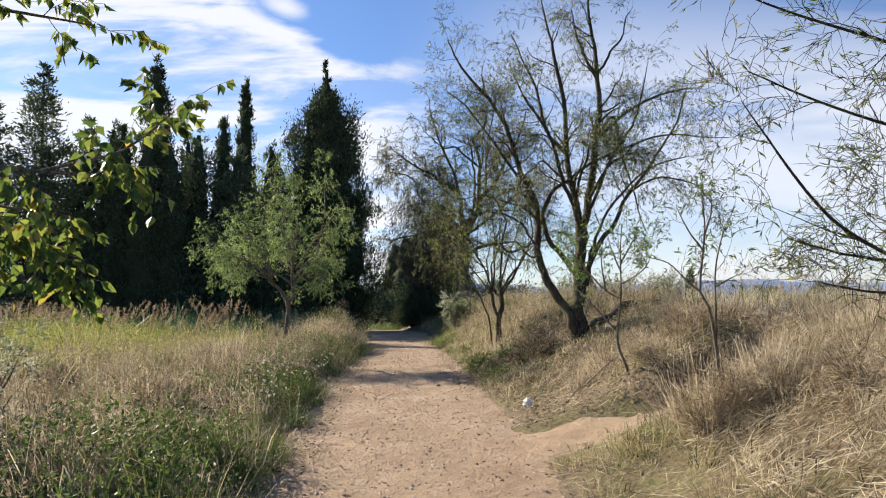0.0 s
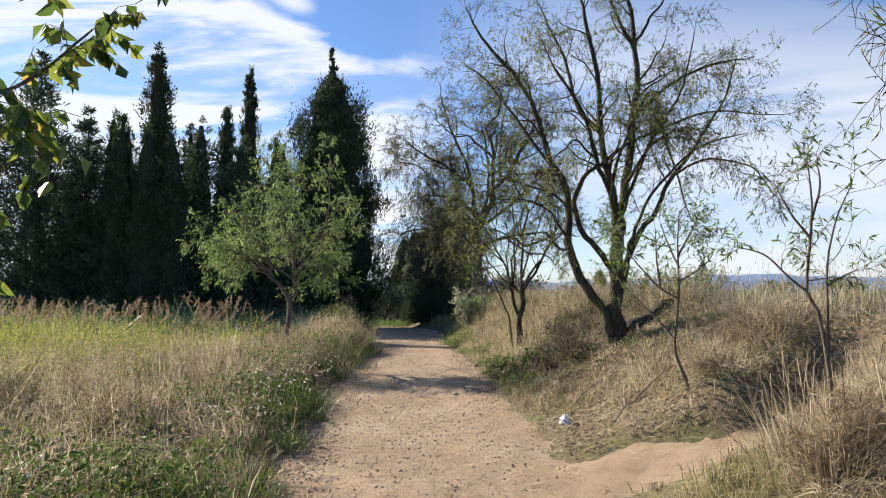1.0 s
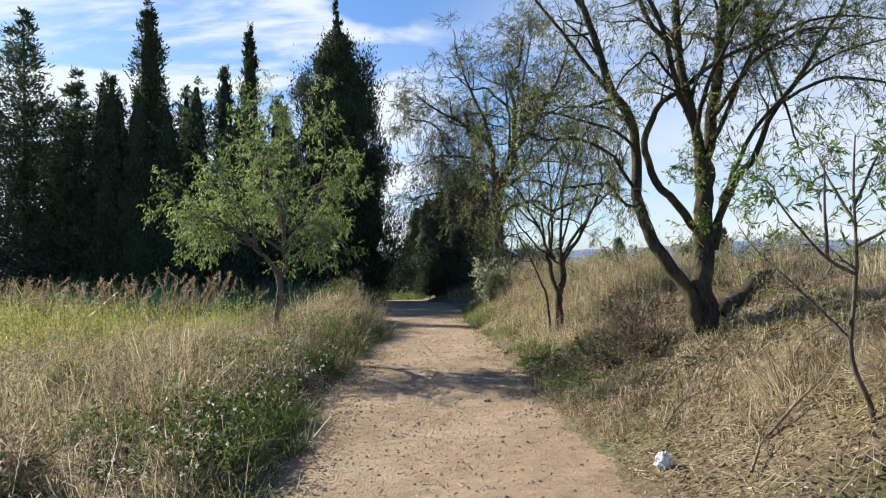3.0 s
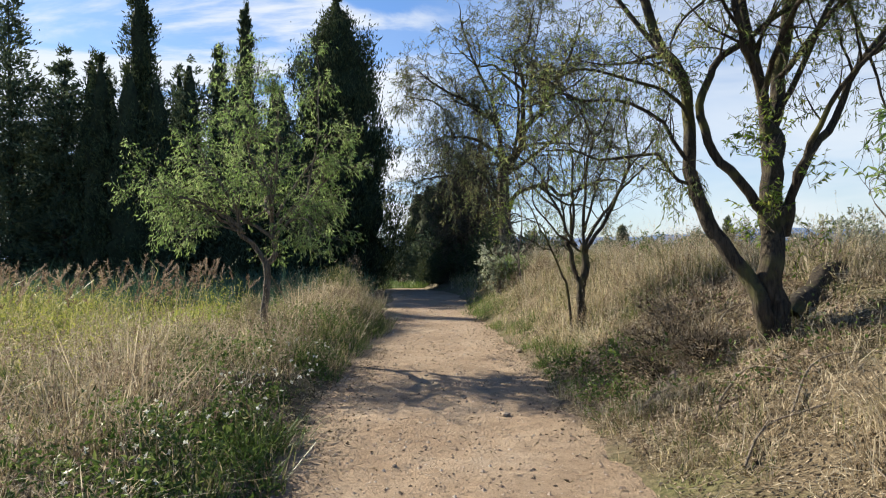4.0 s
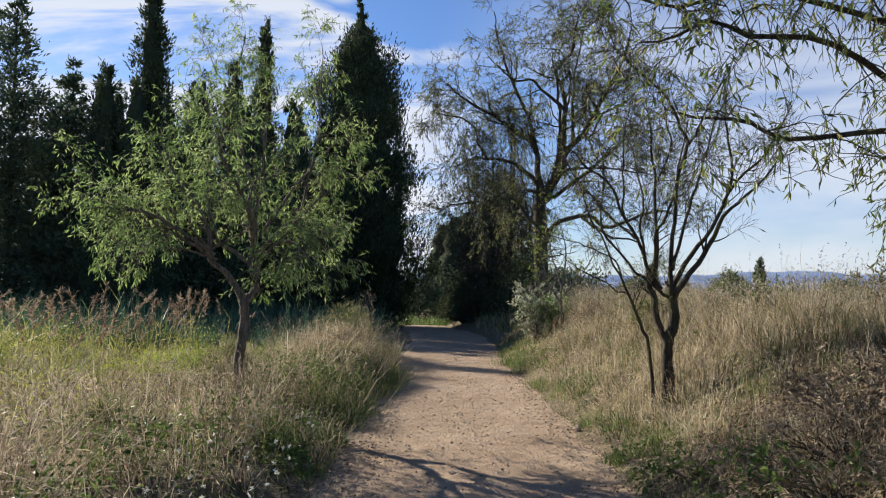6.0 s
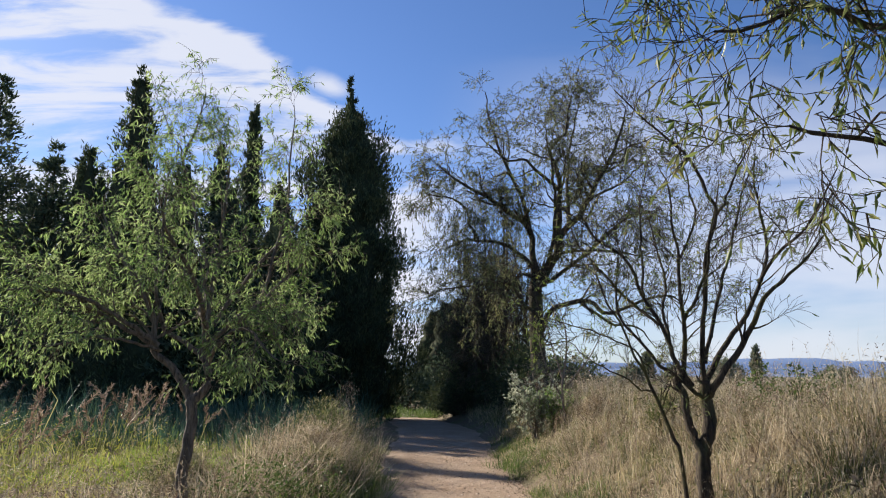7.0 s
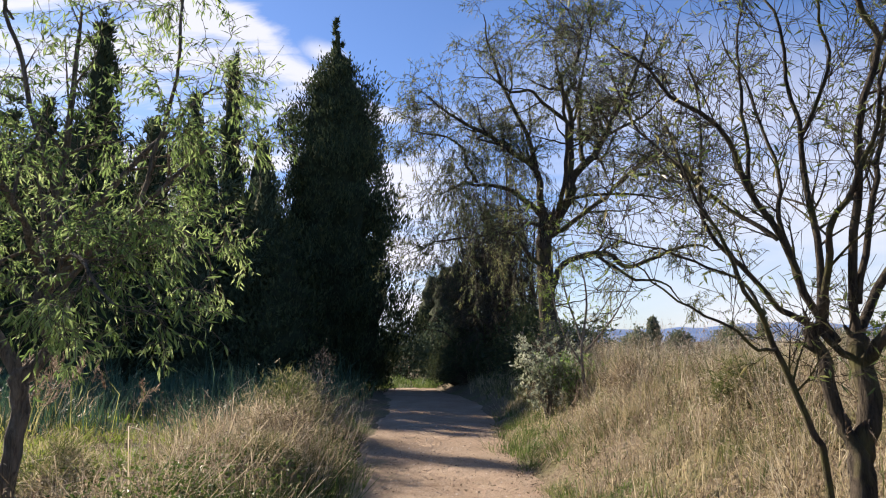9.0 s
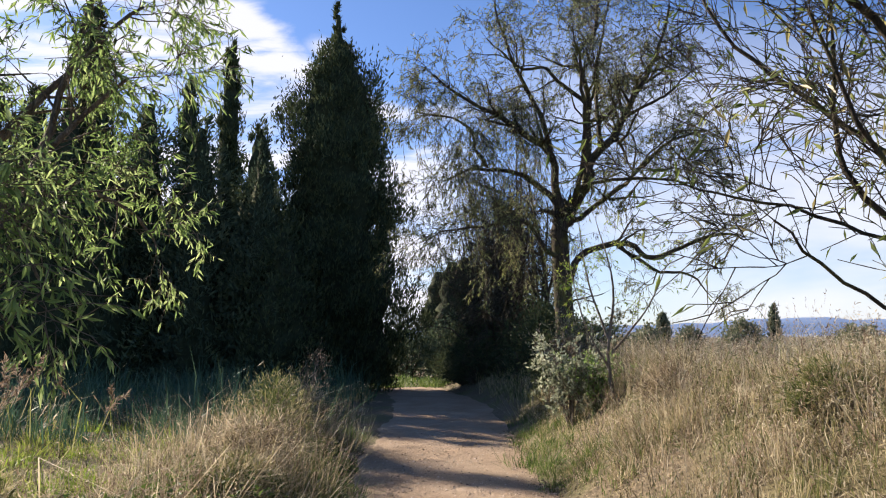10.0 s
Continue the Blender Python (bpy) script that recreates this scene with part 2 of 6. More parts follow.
MAT_BARK = bark_mat("dark_bark", (0.022, 0.018, 0.014), (0.115, 0.092, 0.066), (0.115, 0.11, 0.042))
MAT_BARK_PALE = bark_mat("grey_bark", (0.075, 0.06, 0.048), (0.28, 0.235, 0.185))
MAT_GRAVEL = leaf_mat("gravel", [(0.15, (0.12, 0.09, 0.07)), (0.4, (0.36, 0.27, 0.20)), (0.7, (0.50, 0.40, 0.31)), (0.95, (0.60, 0.52, 0.43))], 0.0, 0.9, 0.15)
MAT_CLOD = leaf_mat("soil_clod", [(0.2, (0.12, 0.085, 0.06)), (0.5, (0.25, 0.19, 0.14)), (0.85, (0.42, 0.34, 0.26))], 0.0, 0.97, 0.4, 3.0)
MAT_STONE = plain_mat("path_stone", [(0.3, (0.20, 0.16, 0.12)), (0.7, (0.42, 0.35, 0.28))], 30.0, 0.9, 0.6, 0.004)
MAT_PAPER = plain_mat("white_paper", [(0.3, (0.68, 0.68, 0.67)), (0.7, (0.82, 0.82, 0.80))], 20.0, 0.7, 0.3, 0.002)
# the haze of distance is painted into the blue of the hills
MAT_HILL = plain_mat("haze_blue_hills", [(0.3, (0.10, 0.17, 0.31)), (0.7, (0.15, 0.225, 0.37))], 0.004, 1.0, 0.0)
# far trees: distance haze is put into this paler foliage colour
MAT_FAR = leaf_mat("haze_pale_foliage", [(0.2, (0.10, 0.125, 0.085)), (0.6, (0.19, 0.215, 0.14)), (0.9, (0.29, 0.29, 0.19))], 0.3, 0.9)


# ---- mesh helpers ----
def mesh_np(name, verts, polys, material, smooth=False):
    """A mesh from an array of places and a list of index arrays (n x 3 or n x 4)."""
    me = bpy.data.meshes.new(name)
    verts = np.asarray(verts, dtype=np.float32)
    polys = [np.asarray(p, dtype=np.int32) for p in polys if len(p)]
    sizes = np.concatenate([np.full(len(p), p.shape[1], dtype=np.int32) for p in polys])
    loops = np.concatenate([p.ravel() for p in polys])
    starts = np.concatenate([[0], np.cumsum(sizes)[:-1]]).astype(np.int32)
    me.vertices.add(len(verts))
    me.vertices.foreach_set("co", verts.ravel())
    me.loops.add(len(loops))
    me.loops.foreach_set("vertex_index", loops)
    me.polygons.add(len(sizes))
    me.polygons.foreach_set("loop_start", starts)
    me.polygons.foreach_set("use_smooth", np.full(len(sizes), smooth))
    me.update(calc_edges=True)
    me.materials.append(material)
    return me


def part_np(name, verts, polys, material, parent=None, label="", smooth=False, kind=""):
    ob = new(name, mesh_np(name, verts, polys, material, smooth))
    if parent is not None:
        ob.parent = parent
    return tagged(ob, label, kind=kind)


def thing(name, place, label, category, group=""):
    ob = new(name)
    ob.empty_display_size = 0.2
    ob.location = place
    return tagged(ob, label, category, group)


def unit(v):
    v = np.asarray(v, dtype=float)
    return v / (np.linalg.norm(v, axis=-1, keepdims=True) + 1e-9)


class Tubes:
    """Many tapered round stems in one mesh."""

    def __init__(self):
        self.v, self.f, self.n = [], [], 0

    def add(self, pts, radii, sides):
        pts, radii = np.asarray(pts, float), np.asarray(radii, float)
        k = len(pts)
        d = unit(np.gradient(pts, axis=0))
        ref = np.array((0.0, 0.0, 1.0)) if abs(d[0, 2]) < 0.8 else np.array((1.0, 0.0, 0.0))
        u = unit(np.cross(d, ref))
        w = np.cross(d, u)
        a = np.arange(sides) * 2 * math.pi / sides
        ring = pts[:, None] + radii[:, None, None] * (np.cos(a)[None, :, None] * u[:, None] + np.sin(a)[None, :, None] * w[:, None])
        self.v.append(ring.reshape(-1, 3))
        i, j = np.meshgrid(np.arange(k - 1), np.arange(sides), indexing="ij")
        j2 = (j + 1) % sides
        q = np.stack((i * sides + j, i * sides + j2, (i + 1) * sides + j2, (i + 1) * sides + j), -1).reshape(-1, 4)
        self.f.append(q + self.n)
        self.n += k * sides

    def part(self, name, material, parent, label="", kind=""):
        if self.n:
            return part_np(name, np.concatenate(self.v), [np.concatenate(self.f)], material, parent, label, True, kind)


def leaf_mesh(pos, axis, length, width, rng, fold=0.25):
    """Folded pointed leaves: two triangles on a midrib each."""
    pos, axis = np.asarray(pos, float), unit(axis)
    n = len(pos)
    side = unit(np.cross(axis, rng.normal(size=(n, 3))))
    up = np.cross(side, axis)
    length, width = np.broadcast_to(length, n)[:, None], np.broadcast_to(width, n)[:, None]
    mid = pos + axis * length * 0.42
    v = np.empty((n, 4, 3))
    v[:, 0] = pos
    v[:, 1] = mid + side * width * 0.5 + up * width * fold
    v[:, 2] = pos + axis * length - up * width * fold
    v[:, 3] = mid - side * width * 0.5 + up * width * fold
    b = np.arange(n)[:, None] * 4
    return v.reshape(-1, 3), [np.concatenate((b + np.array((0, 1, 2)), b + np.array((0, 2, 3))))]


def blade_mesh(base, height, width, lean, rng):
    """Bent grass blades: a quad and a tip each."""
    base = np.asarray(base, float)
    n = len(base)
    a = rng.uniform(0, 2 * math.pi, n)
    s = np.stack((np.cos(a), np.sin(a), np.zeros(n)), -1) * (np.broadcast_to(width, n) * 0.5)[:, None]
    lean = np.concatenate((lean, np.zeros((n, 1))), 1)
    h = np.broadcast_to(height, n)[:, None] * np.array((0, 0, 1.0))
    drop = np.linalg.norm(lean, axis=1, keepdims=True) * np.array((0, 0, 0.35))
    v = np.empty((n, 5, 3))
    v[:, 0], v[:, 1] = base - s, base + s
    m = base + h * rng.uniform(0.42, 0.66, (n, 1)) + lean * rng.uniform(0.05, 0.6, (n, 1)) + rng.normal(size=(n, 3)) * np.broadcast_to(height, n)[:, None] * 0.075
    v[:, 2], v[:, 3] = m + s * 0.8, m - s * 0.8
    v[:, 4] = base + h + lean - drop
    b = np.arange(n)[:, None] * 5
    return v.reshape(-1, 3), [b + np.array((0, 1, 2, 3)), b + np.array((3, 2, 4))]


# ---- ground ----
def smooth(a, b, x):
    t = np.clip((x - a) / (b - a), 0, 1)
    return t * t * (3 - 2 * t)


def waves(x, y, s=0.0):
    return (np.sin(1.7 * x + 0.6 * y + s) + np.sin(0.9 * y - 1.1 * x + 2 * s + 1.3) + np.sin(2.9 * y + 1.9 * x + s) * 0.6
            + np.sin(4.7 * x - 3.1 * y + 0.7 + s) * 0.4) / 3.0


def mottle(x, y, size, seed=0):
    """Uneven patches about so many metres wide, from 0 to 1."""
    def lattice(i, j):
        s = np.sin(i * 127.1 + j * 311.7 + seed * 74.7) * 43758.5453
        return s - np.floor(s)
    total = 0
    for k, w in ((1.0, 0.65), (2.3, 0.35)):
        u, v = np.asarray(x) * k / size + 31.7 * k, np.asarray(y) * k / size + 11.3 * k
        i, j = np.floor(u), np.floor(v)
        a, b = u - i, v - j
        a, b = a * a * (3 - 2 * a), b * b * (3 - 2 * b)
        total = total + w * ((lattice(i, j) * (1 - a) + lattice(i + 1, j) * a) * (1 - b) + (lattice(i, j + 1) * (1 - a) + lattice(i + 1, j + 1) * a) * b)
    return total


def path_z(y):
    return -0.16 * smooth(6, -4, y) - 0.45 * smooth(27, 46, y)


def left_edge(y):
    return -1.24 + 0.32 * smooth(7.5, 3.5, y) + 0.22 * smooth(15, 18, y) - 0.95 * smooth(18.6, 27.0, y)


def right_edge(y):
    return 1.27 - 0.05 * smooth(7, 10, y) - 0.20 * smooth(15, 18.5, y) - 0.10 * smooth(19, 23, y)


def track(x, y, more=0.0):
    """The bare side track that turns off through the bank: 1 along its middle, 0 beside it."""
    wide = 0.60 + more - 0.12 * smooth(2.2, 3.4, x) + 0.06 * waves(x * 3.1, y * 0.3, 1.7)
    return np.exp(-(np.abs(y - 5.40 - 0.14 * (x - 2)) / wide) ** 4) * smooth(4.5, 3.2, x)


def height(x, y):
    """The lie of the land: a level path, a low verge on one side and a bank with a field above on the other."""
    x, y = np.asarray(x, float), np.asarray(y, float)
    x = x + 1.6 * smooth(26, 45, y)
    z = path_z(y)
    wob = 0.14 * waves(x * 0, y * 1.3, 2.0) + 0.08 * waves(x * 2.2, y * 3.1, 0.4)
    left = smooth(left_edge(y) + 0.06 + wob, left_edge(y) - 0.91 + wob, x)
    z = z + left * (0.25 + 0.07 * waves(x * 0.8, y * 0.8, 5.0))
    foot = right_edge(y) - 0.07 + wob * 0.8
    wide = 3.1 - 0.9 * smooth(10, 16, y) + 0.5 * smooth(5.2, 4.4, y)
    bank = smooth(foot, foot + wide, x) ** 0.85 * (1.18 - 0.12 * smooth(12, 24, y))
    bank = bank * (1 - 0.80 * track(x, y, 0.1)) * (1 - 0.65 * smooth(30, 48, y))
    rough = (0.05 * waves(x * 1.9, y * 1.9, 1.0) + 0.03 * waves(x * 4.5, y * 4.1, 3.0)) * smooth(1.1, 2.0, np.abs(x))
    far = smooth(60, 200, np.hypot(x, y))
    return z + bank + rough * (1 - far) - 0.035 * smooth(1.5, 1.0, np.abs(x))


def axis_steps(fine_from, fine_to, step, far):
    core = np.arange(fine_from, fine_to + 1e-6, step)
    out, d = [], step
    p = fine_to
    while p < far:
        d *= 1.25
        p += d
        out.append(p)
    out = np.array(out)
    return np.concatenate((fine_from - (out - fine_to)[::-1], core, out))


gx, gy = axis_steps(-9, 9, 0.18, 4000), axis_steps(-4, 36, 0.28, 4000)
X, Y = np.meshgrid(gx, gy)
Z = height(X, Y) - 0.03 * track(X, Y)
nx, ny = len(gx), len(gy)
ii, jj = np.meshgrid(np.arange(ny - 1), np.arange(nx - 1), indexing="ij")
quads = np.stack((ii * nx + jj, ii * nx + jj + 1, (ii + 1) * nx + jj + 1, (ii + 1) * nx + jj), -1).reshape(-1, 4)
ground = part_np("ground", np.stack((X, Y, Z), -1).reshape(-1, 3), [quads], MAT_GROUND, None, "dry soil with grass thatch beside a path", True, "structure")

px, py = np.arange(-2.1, 1.76, 0.055), np.concatenate((np.arange(-6, 1.5, 0.15), np.arange(1.5, 15, 0.045), np.arange(15, 25, 0.08), np.arange(25, 42.5, 0.3)))
X, Y = np.meshgrid(px, py)
rough = np.random.default_rng(9).normal(size=X.shape)
rough = rough + 0.5 * (np.roll(rough, 1, 0) + np.roll(rough, 1, 1) + np.roll(rough, -1, 0) + np.roll(rough, -1, 1))
clods = np.clip(rough - 1.2, 0, None) * 0.0055 + rough * 0.0016
Z = path_z(Y) + 0.012 * waves(X * 3.3, Y * 2.6, 0.2) + 0.008 * waves(X * 9, Y * 8, 1.2) - 0.02 * smooth(0.7, 1.6, np.abs(X)) - 0.12 * smooth(-1.6, -2.05, X) * smooth(22, 19, Y) + clods * smooth(26, 15, Y)
X = X - 1.6 * smooth(26, 45, Y)
nx, ny = len(px), len(py)
ii, jj = np.meshgrid(np.arange(ny - 1), np.arange(nx - 1), indexing="ij")
quads = np.stack((ii * nx + jj, ii * nx + jj + 1, (ii + 1) * nx + jj + 1, (ii + 1) * nx + jj), -1).reshape(-1, 4)
path = part_np("path", np.stack((X, Y, Z), -1).reshape(-1, 3), [quads], MAT_PATH, None, "trodden sandy earth path with small stones", True, "structure")

sx, sy = np.arange(0.9, 4.6, 0.06), np.arange(4.2, 6.9, 0.06)
X, Y = np.meshgrid(sx, sy)
mid = track(X, Y, 0.05)
Z = height(X, Y) + 0.10 * (mid - 0.75) + (0.012 * waves(X * 6, Y * 6, 0.6) + 0.006 * waves(X * 15, Y * 14, 2.6)) * mid
nx, ny = len(sx), len(sy)
ii, jj = np.meshgrid(np.arange(ny - 1), np.arange(nx - 1), indexing="ij")
quads = np.stack((ii * nx + jj, ii * nx + jj + 1, (ii + 1) * nx + jj + 1, (ii + 1) * nx + jj), -1).reshape(-1, 4)
part_np("side_path", np.stack((X, Y, Z), -1).reshape(-1, 3), [quads], MAT_PATH, None, "bare sandy track turning off into the bank", True, "structure")


# ---- trees ----
def curve(points, n=14):
    """A smooth line through a few places."""
    p = np.asarray(points, float)
    p = np.concatenate((2 * p[:1] - p[1:2], p, 2 * p[-1:] - p[-2:-1]))
    out = []
    k = max(2, n // (len(p) - 3))
    for i in range(1, len(p) - 2):
        t = np.linspace(0, 1, k, endpoint=False)[:, None]
        a, b, c, d = p[i - 1], p[i], p[i + 1], p[i + 2]
        out.append(0.5 * (2 * b + (c - a) * t + (2 * a - 5 * b + 4 * c - d) * t ** 2 + (3 * b - a - 3 * c + d) * t ** 3))
    out.append(p[-2:-1])
    return np.concatenate(out)


class Tree:
    """Limbs given by a few places, finer branches grown on them, and leaves on the twigs."""

    def __init__(self, seed, levels=3, per_metre=(3.5, 5.0, 6.0), ratio=(0.5, 0.45, 0.4), rise=(0.10, 0.05, -0.05), wander=0.16,
                 angle=(35, 65), leaves=22.0, leaf=(0.08, 0.016), leaf_droop=0.5, thin=0.55, shortest=0.10, bare=0.15, clip=None, finest=0.0022, crook=0.0):
        self.rng = np.random.default_rng(seed)
        self.levels, self.per_metre, self.ratio, self.rise, self.wander = levels, per_metre, ratio, rise, wander
        self.angle, self.leaves, self.leaf, self.leaf_droop, self.thin = angle, leaves, leaf, leaf_droop, thin
        self.shortest, self.bare, self.clip, self.finest, self.crook = shortest, bare, clip, finest, crook
        self.twigs, self.limbs, self.pos, self.axis = Tubes(), [], [], []

    def limb(self, points, r0, r1, sides=8, start=0.25, reach=1.0, n=16, shoot=None):
        pts = curve(points, n)
        g = self.rng.normal(size=pts.shape) * (r0 * 0.12 + self.crook)
        g = (g + np.roll(g, 1, 0) + np.roll(g, -1, 0)) / 2
        pts[1:-1] += g[1:-1]
        radii = np.linspace(1, 0, len(pts)) ** 0.8 * (r0 - r1) + r1
        t = Tubes()
        t.add(pts, radii, sides)
        self.limbs.append(t)
        self.children(pts, radii, 0, start, shoot or np.linalg.norm(np.diff(pts, axis=0), axis=1).sum() * reach)
        return pts

    def children(self, pts, radii, level, start, length):
        rng = self.rng
        seg = np.linalg.norm(np.diff(pts, axis=0), axis=1)
        cum = np.concatenate(([0], np.cumsum(seg)))
        total = cum[-1]
        count = rng.poisson(max(0.3, total * (1 - start) * self.per_metre[level])) + 1
        for t in np.append(rng.uniform(start, 1, count), 1.0):
            i = min(np.searchsorted(cum, t * total, side="right") - 1, len(pts) - 2)
            f = (t * total - cum[i]) / (seg[i] + 1e-9)
            p = pts[i] * (1 - f) + pts[i + 1] * f
            d = unit(pts[i + 1] - pts[i])
            r = radii[i] * (1 - f) + radii[i + 1] * f
            a = math.radians(rng.uniform(*self.angle)) * (0.4 if t == 1.0 else 1)
            s = unit(np.cross(d, rng.normal(size=3)))
            out = unit(d * math.cos(a) + s * math.sin(a))
            ln = length * self.ratio[level] * rng.uniform(0.6, 1.2) * (1.1 - 0.45 * t)
            self.branch(p, out, max(ln, self.shortest), max(self.finest, r * self.thin), level + 1)

    def branch(self, p, d, length, r, level):
        rng = self.rng
        k = int(np.clip(length / 0.14, 3, 8)) if level < 3 else int(np.clip(length / 0.16, 2, 4))
        step = length / k
        pts = [p]
        for i in range(k):
            d = d + rng.normal(size=3) * self.wander + np.array((0, 0, self.rise[level - 1]))
            d = d / np.linalg.norm(d)
            pts.append(pts[-1] + d * step)
        pts = np.array(pts)
        if self.clip is not None and not self.clip(pts[-1]):
            return
        radii = np.linspace(r, max(self.finest * 0.6, r * 0.3), k + 1)
        self.twigs.add(pts, radii, 5 if r > 0.012 else 3)
        if level < self.levels:
            self.children(pts, radii, level, self.bare, length)
        if level >= self.levels - 1:
            m = rng.poisson(length * self.leaves * (1.0 if level == self.levels else 0.4))
            if m:
                t = rng.uniform(0.15, 1, m) * (k - 0.001)
                i = t.astype(int)
                f = (t - i)[:, None]
                self.pos.append(pts[i] * (1 - f) + pts[i + 1] * f)
                dd = unit(pts[i + 1] - pts[i])
                self.axis.append(unit(dd * 0.7 + rng.normal(size=(m, 3)) * 0.55 - np.array((0, 0, self.leaf_droop))))

    def hang(self, pts, count, length, start=0.15):
        """Thin leafy shoots that droop from a limb."""
        rng, kept = self.rng, self.rise
        self.rise = tuple(-0.42 for _ in kept)
        for t in rng.uniform(start, 1, count):
            i = min(int(t * (len(pts) - 1)), len(pts) - 2)
            a = rng.uniform(0, 2 * math.pi)
            d = np.array((0.7 * math.cos(a), 0.7 * math.sin(a), 0.25))
            self.branch(pts[i] + (pts[i + 1] - pts[i]) * rng.uniform(), unit(d), rng.uniform(*length), 0.005, max(1, self.levels - 2))
        self.rise = kept

    def finish(self, root, bark, leaf_material, trunk_label="", leaf_share=1.0):
        for i, t in enumerate(self.limbs):
            t.part("trunk" if i == 0 else "limb", bark, root, trunk_label if i == 0 else "")
        self.twigs.part("twig_growth", bark, root, "", "stuff")
        if self.pos:
            pos, axis = np.concatenate(self.pos), np.concatenate(self.axis)
            n = len(pos)
            size = self.rng.uniform(0.6, 1.25, n)
            v, f = leaf_mesh(pos, axis, self.leaf[0] * size, self.leaf[1] * size, self.rng)
            part_np("crown", v, f, leaf_material, root, "", False, "stuff")
        return root


def rooted(x, y, sink=0.05):
    return float(height(x, y)) - sink


def local(points, root):
    return [tuple(np.asarray(p) - np.asarray(root)) for p in points]


def big_willow():
    bx, by = 2.78, 9.45
    r = (bx, by, rooted(bx, by, 0.12))
    root = thing("willow_tree", r, "large half-bare willow with two leaning mossy trunks on the bank", "tree")
    t = Tree(11, levels=4, per_metre=(4.8, 5.4, 5.4, 4.8), ratio=(0.40, 0.48, 0.50, 0.5), rise=(0.07, 0.02, -0.03, -0.09), leaves=21.0,
             leaf=(0.055, 0.012), leaf_droop=0.6, shortest=0.14, wander=0.24, thin=0.46, angle=(30, 72), crook=0.012,
             clip=lambda p: (p[1] + by > 8.9 or p[0] + bx > 2.3) and p[0] + bx > 0.38 and (p[0] + bx > 1.9 or p[2] + r[2] > (1.95 if p[1] + by < 9.9 else 2.9)))
    z = r[2]
    L = lambda pts: local(pts, r)
    t.limb(L([(2.80, 9.44, z), (2.80, 9.46, 0.95), (2.80, 9.52, 1.26), (2.82, 9.61, 1.76), (2.87, 9.71, 2.22), (2.94, 9.80, 2.50)]), 0.110, 0.082, 14, 0.8, 0.3, 20)
    t.limb(L([(2.72, 9.42, z), (2.67, 9.42, 1.00), (2.61, 9.48, 1.18), (2.39, 9.56, 1.53), (2.26, 9.64, 1.85), (2.20, 9.72, 2.17), (2.21, 9.80, 2.55), (2.16, 9.88, 3.02), (1.99, 9.96, 3.44),
              (1.82, 10.04, 3.98), (1.70, 10.10, 4.40), (1.50, 10.20, 4.75), (1.20, 10.30, 5.15), (0.98, 10.40, 5.50), (0.83, 10.50, 5.89)]), 0.078, 0.010, 12, 0.40, 0.30, 44, 1.9)
    t.limb(L([(2.80, 9.58, 1.62), (2.69, 9.62, 1.88), (2.48, 9.65, 2.17), (2.32, 9.68, 2.40), (2.28, 9.70, 2.73), (2.38, 9.73, 2.99), (2.54, 9.75, 3.20), (2.70, 9.78, 3.32), (3.12, 9.80, 3.61),
              (3.60, 9.82, 3.82), (4.15, 9.85, 4.03), (4.70, 9.88, 4.12), (5.49, 9.90, 4.06)]), 0.048, 0.006, 9, 0.35, 0.3, 40, 1.5)
    t.limb(L([(2.92, 9.78, 2.42), (3.00, 9.88, 2.66), (3.10, 9.95, 3.06), (3.20, 9.98, 3.60), (3.24, 9.98, 4.17), (3.31, 10.04, 4.65), (3.32, 10.13, 5.35), (3.30, 10.22, 5.92), (3.28, 10.31, 6.50), (3.37, 10.40, 7.09)]), 0.074, 0.010, 10, 0.2, 0.3, 30, 2.0)
    t.limb(L([(2.88, 9.72, 2.28), (2.87, 9.81, 2.74), (2.78, 9.88, 3.28), (2.77, 9.94, 3.94), (2.72, 10.00, 4.70), (2.62, 10.07, 5.45), (2.54, 10.13, 5.88), (2.42, 10.20, 6.53)]), 0.060, 0.010, 9, 0.2, 0.3, 26, 1.9)
    t.limb(L([(2.86, 9.72, 2.60), (2.70, 9.64, 3.00), (2.56, 9.53, 3.32), (2.37, 9.42, 3.85), (2.18, 9.31, 4.20), (1.99, 9.20, 4.43), (1.75, 9.15, 4.9)]), 0.040, 0.008, 8, 0.2, 0.6, 20)
    t.limb(L([(2.77, 9.90, 3.75), (2.51, 10.04, 4.07), (2.36, 10.18, 4.63), (2.30, 10.32, 5.08), (2.11, 10.46, 5.60), (1.95, 10.60, 6.07)]), 0.034, 0.008, 7, 0.15, 0.6, 18)
    t.limb(L([(2.84, 9.50, 1.50), (2.92, 9.56, 1.81), (3.18, 9.61, 2.32), (3.44, 9.67, 2.60), (3.71, 9.73, 3.13), (4.04, 9.79, 3.48), (4.32, 9.84, 3.90), (4.61, 9.90, 4.34), (4.80, 9.9, 4.9)]), 0.046, 0.008, 8, 0.35, 0.3, 26, 1.6)
    t.limb(L([(2.97, 9.80, 2.60), (3.05, 9.68, 2.85), (3.25, 9.56, 3.40), (3.43, 9.44, 3.75), (3.65, 9.32, 4.09), (3.73, 9.20, 4.42), (3.85, 9.1, 5.0)]), 0.030, 0.007, 7, 0.2, 0.6, 18)
    t.hang(t.limb(L([(3.22, 9.98, 3.95), (3.40, 9.92, 4.30), (3.53, 9.88, 4.40), (3.60, 9.81, 4.02), (3.72, 9.74, 3.30), (3.80, 9.67, 2.94), (3.92, 9.60, 2.47)]), 0.030, 0.006, 7, 0.3, 0.35, 18), 12, (0.2, 0.6))
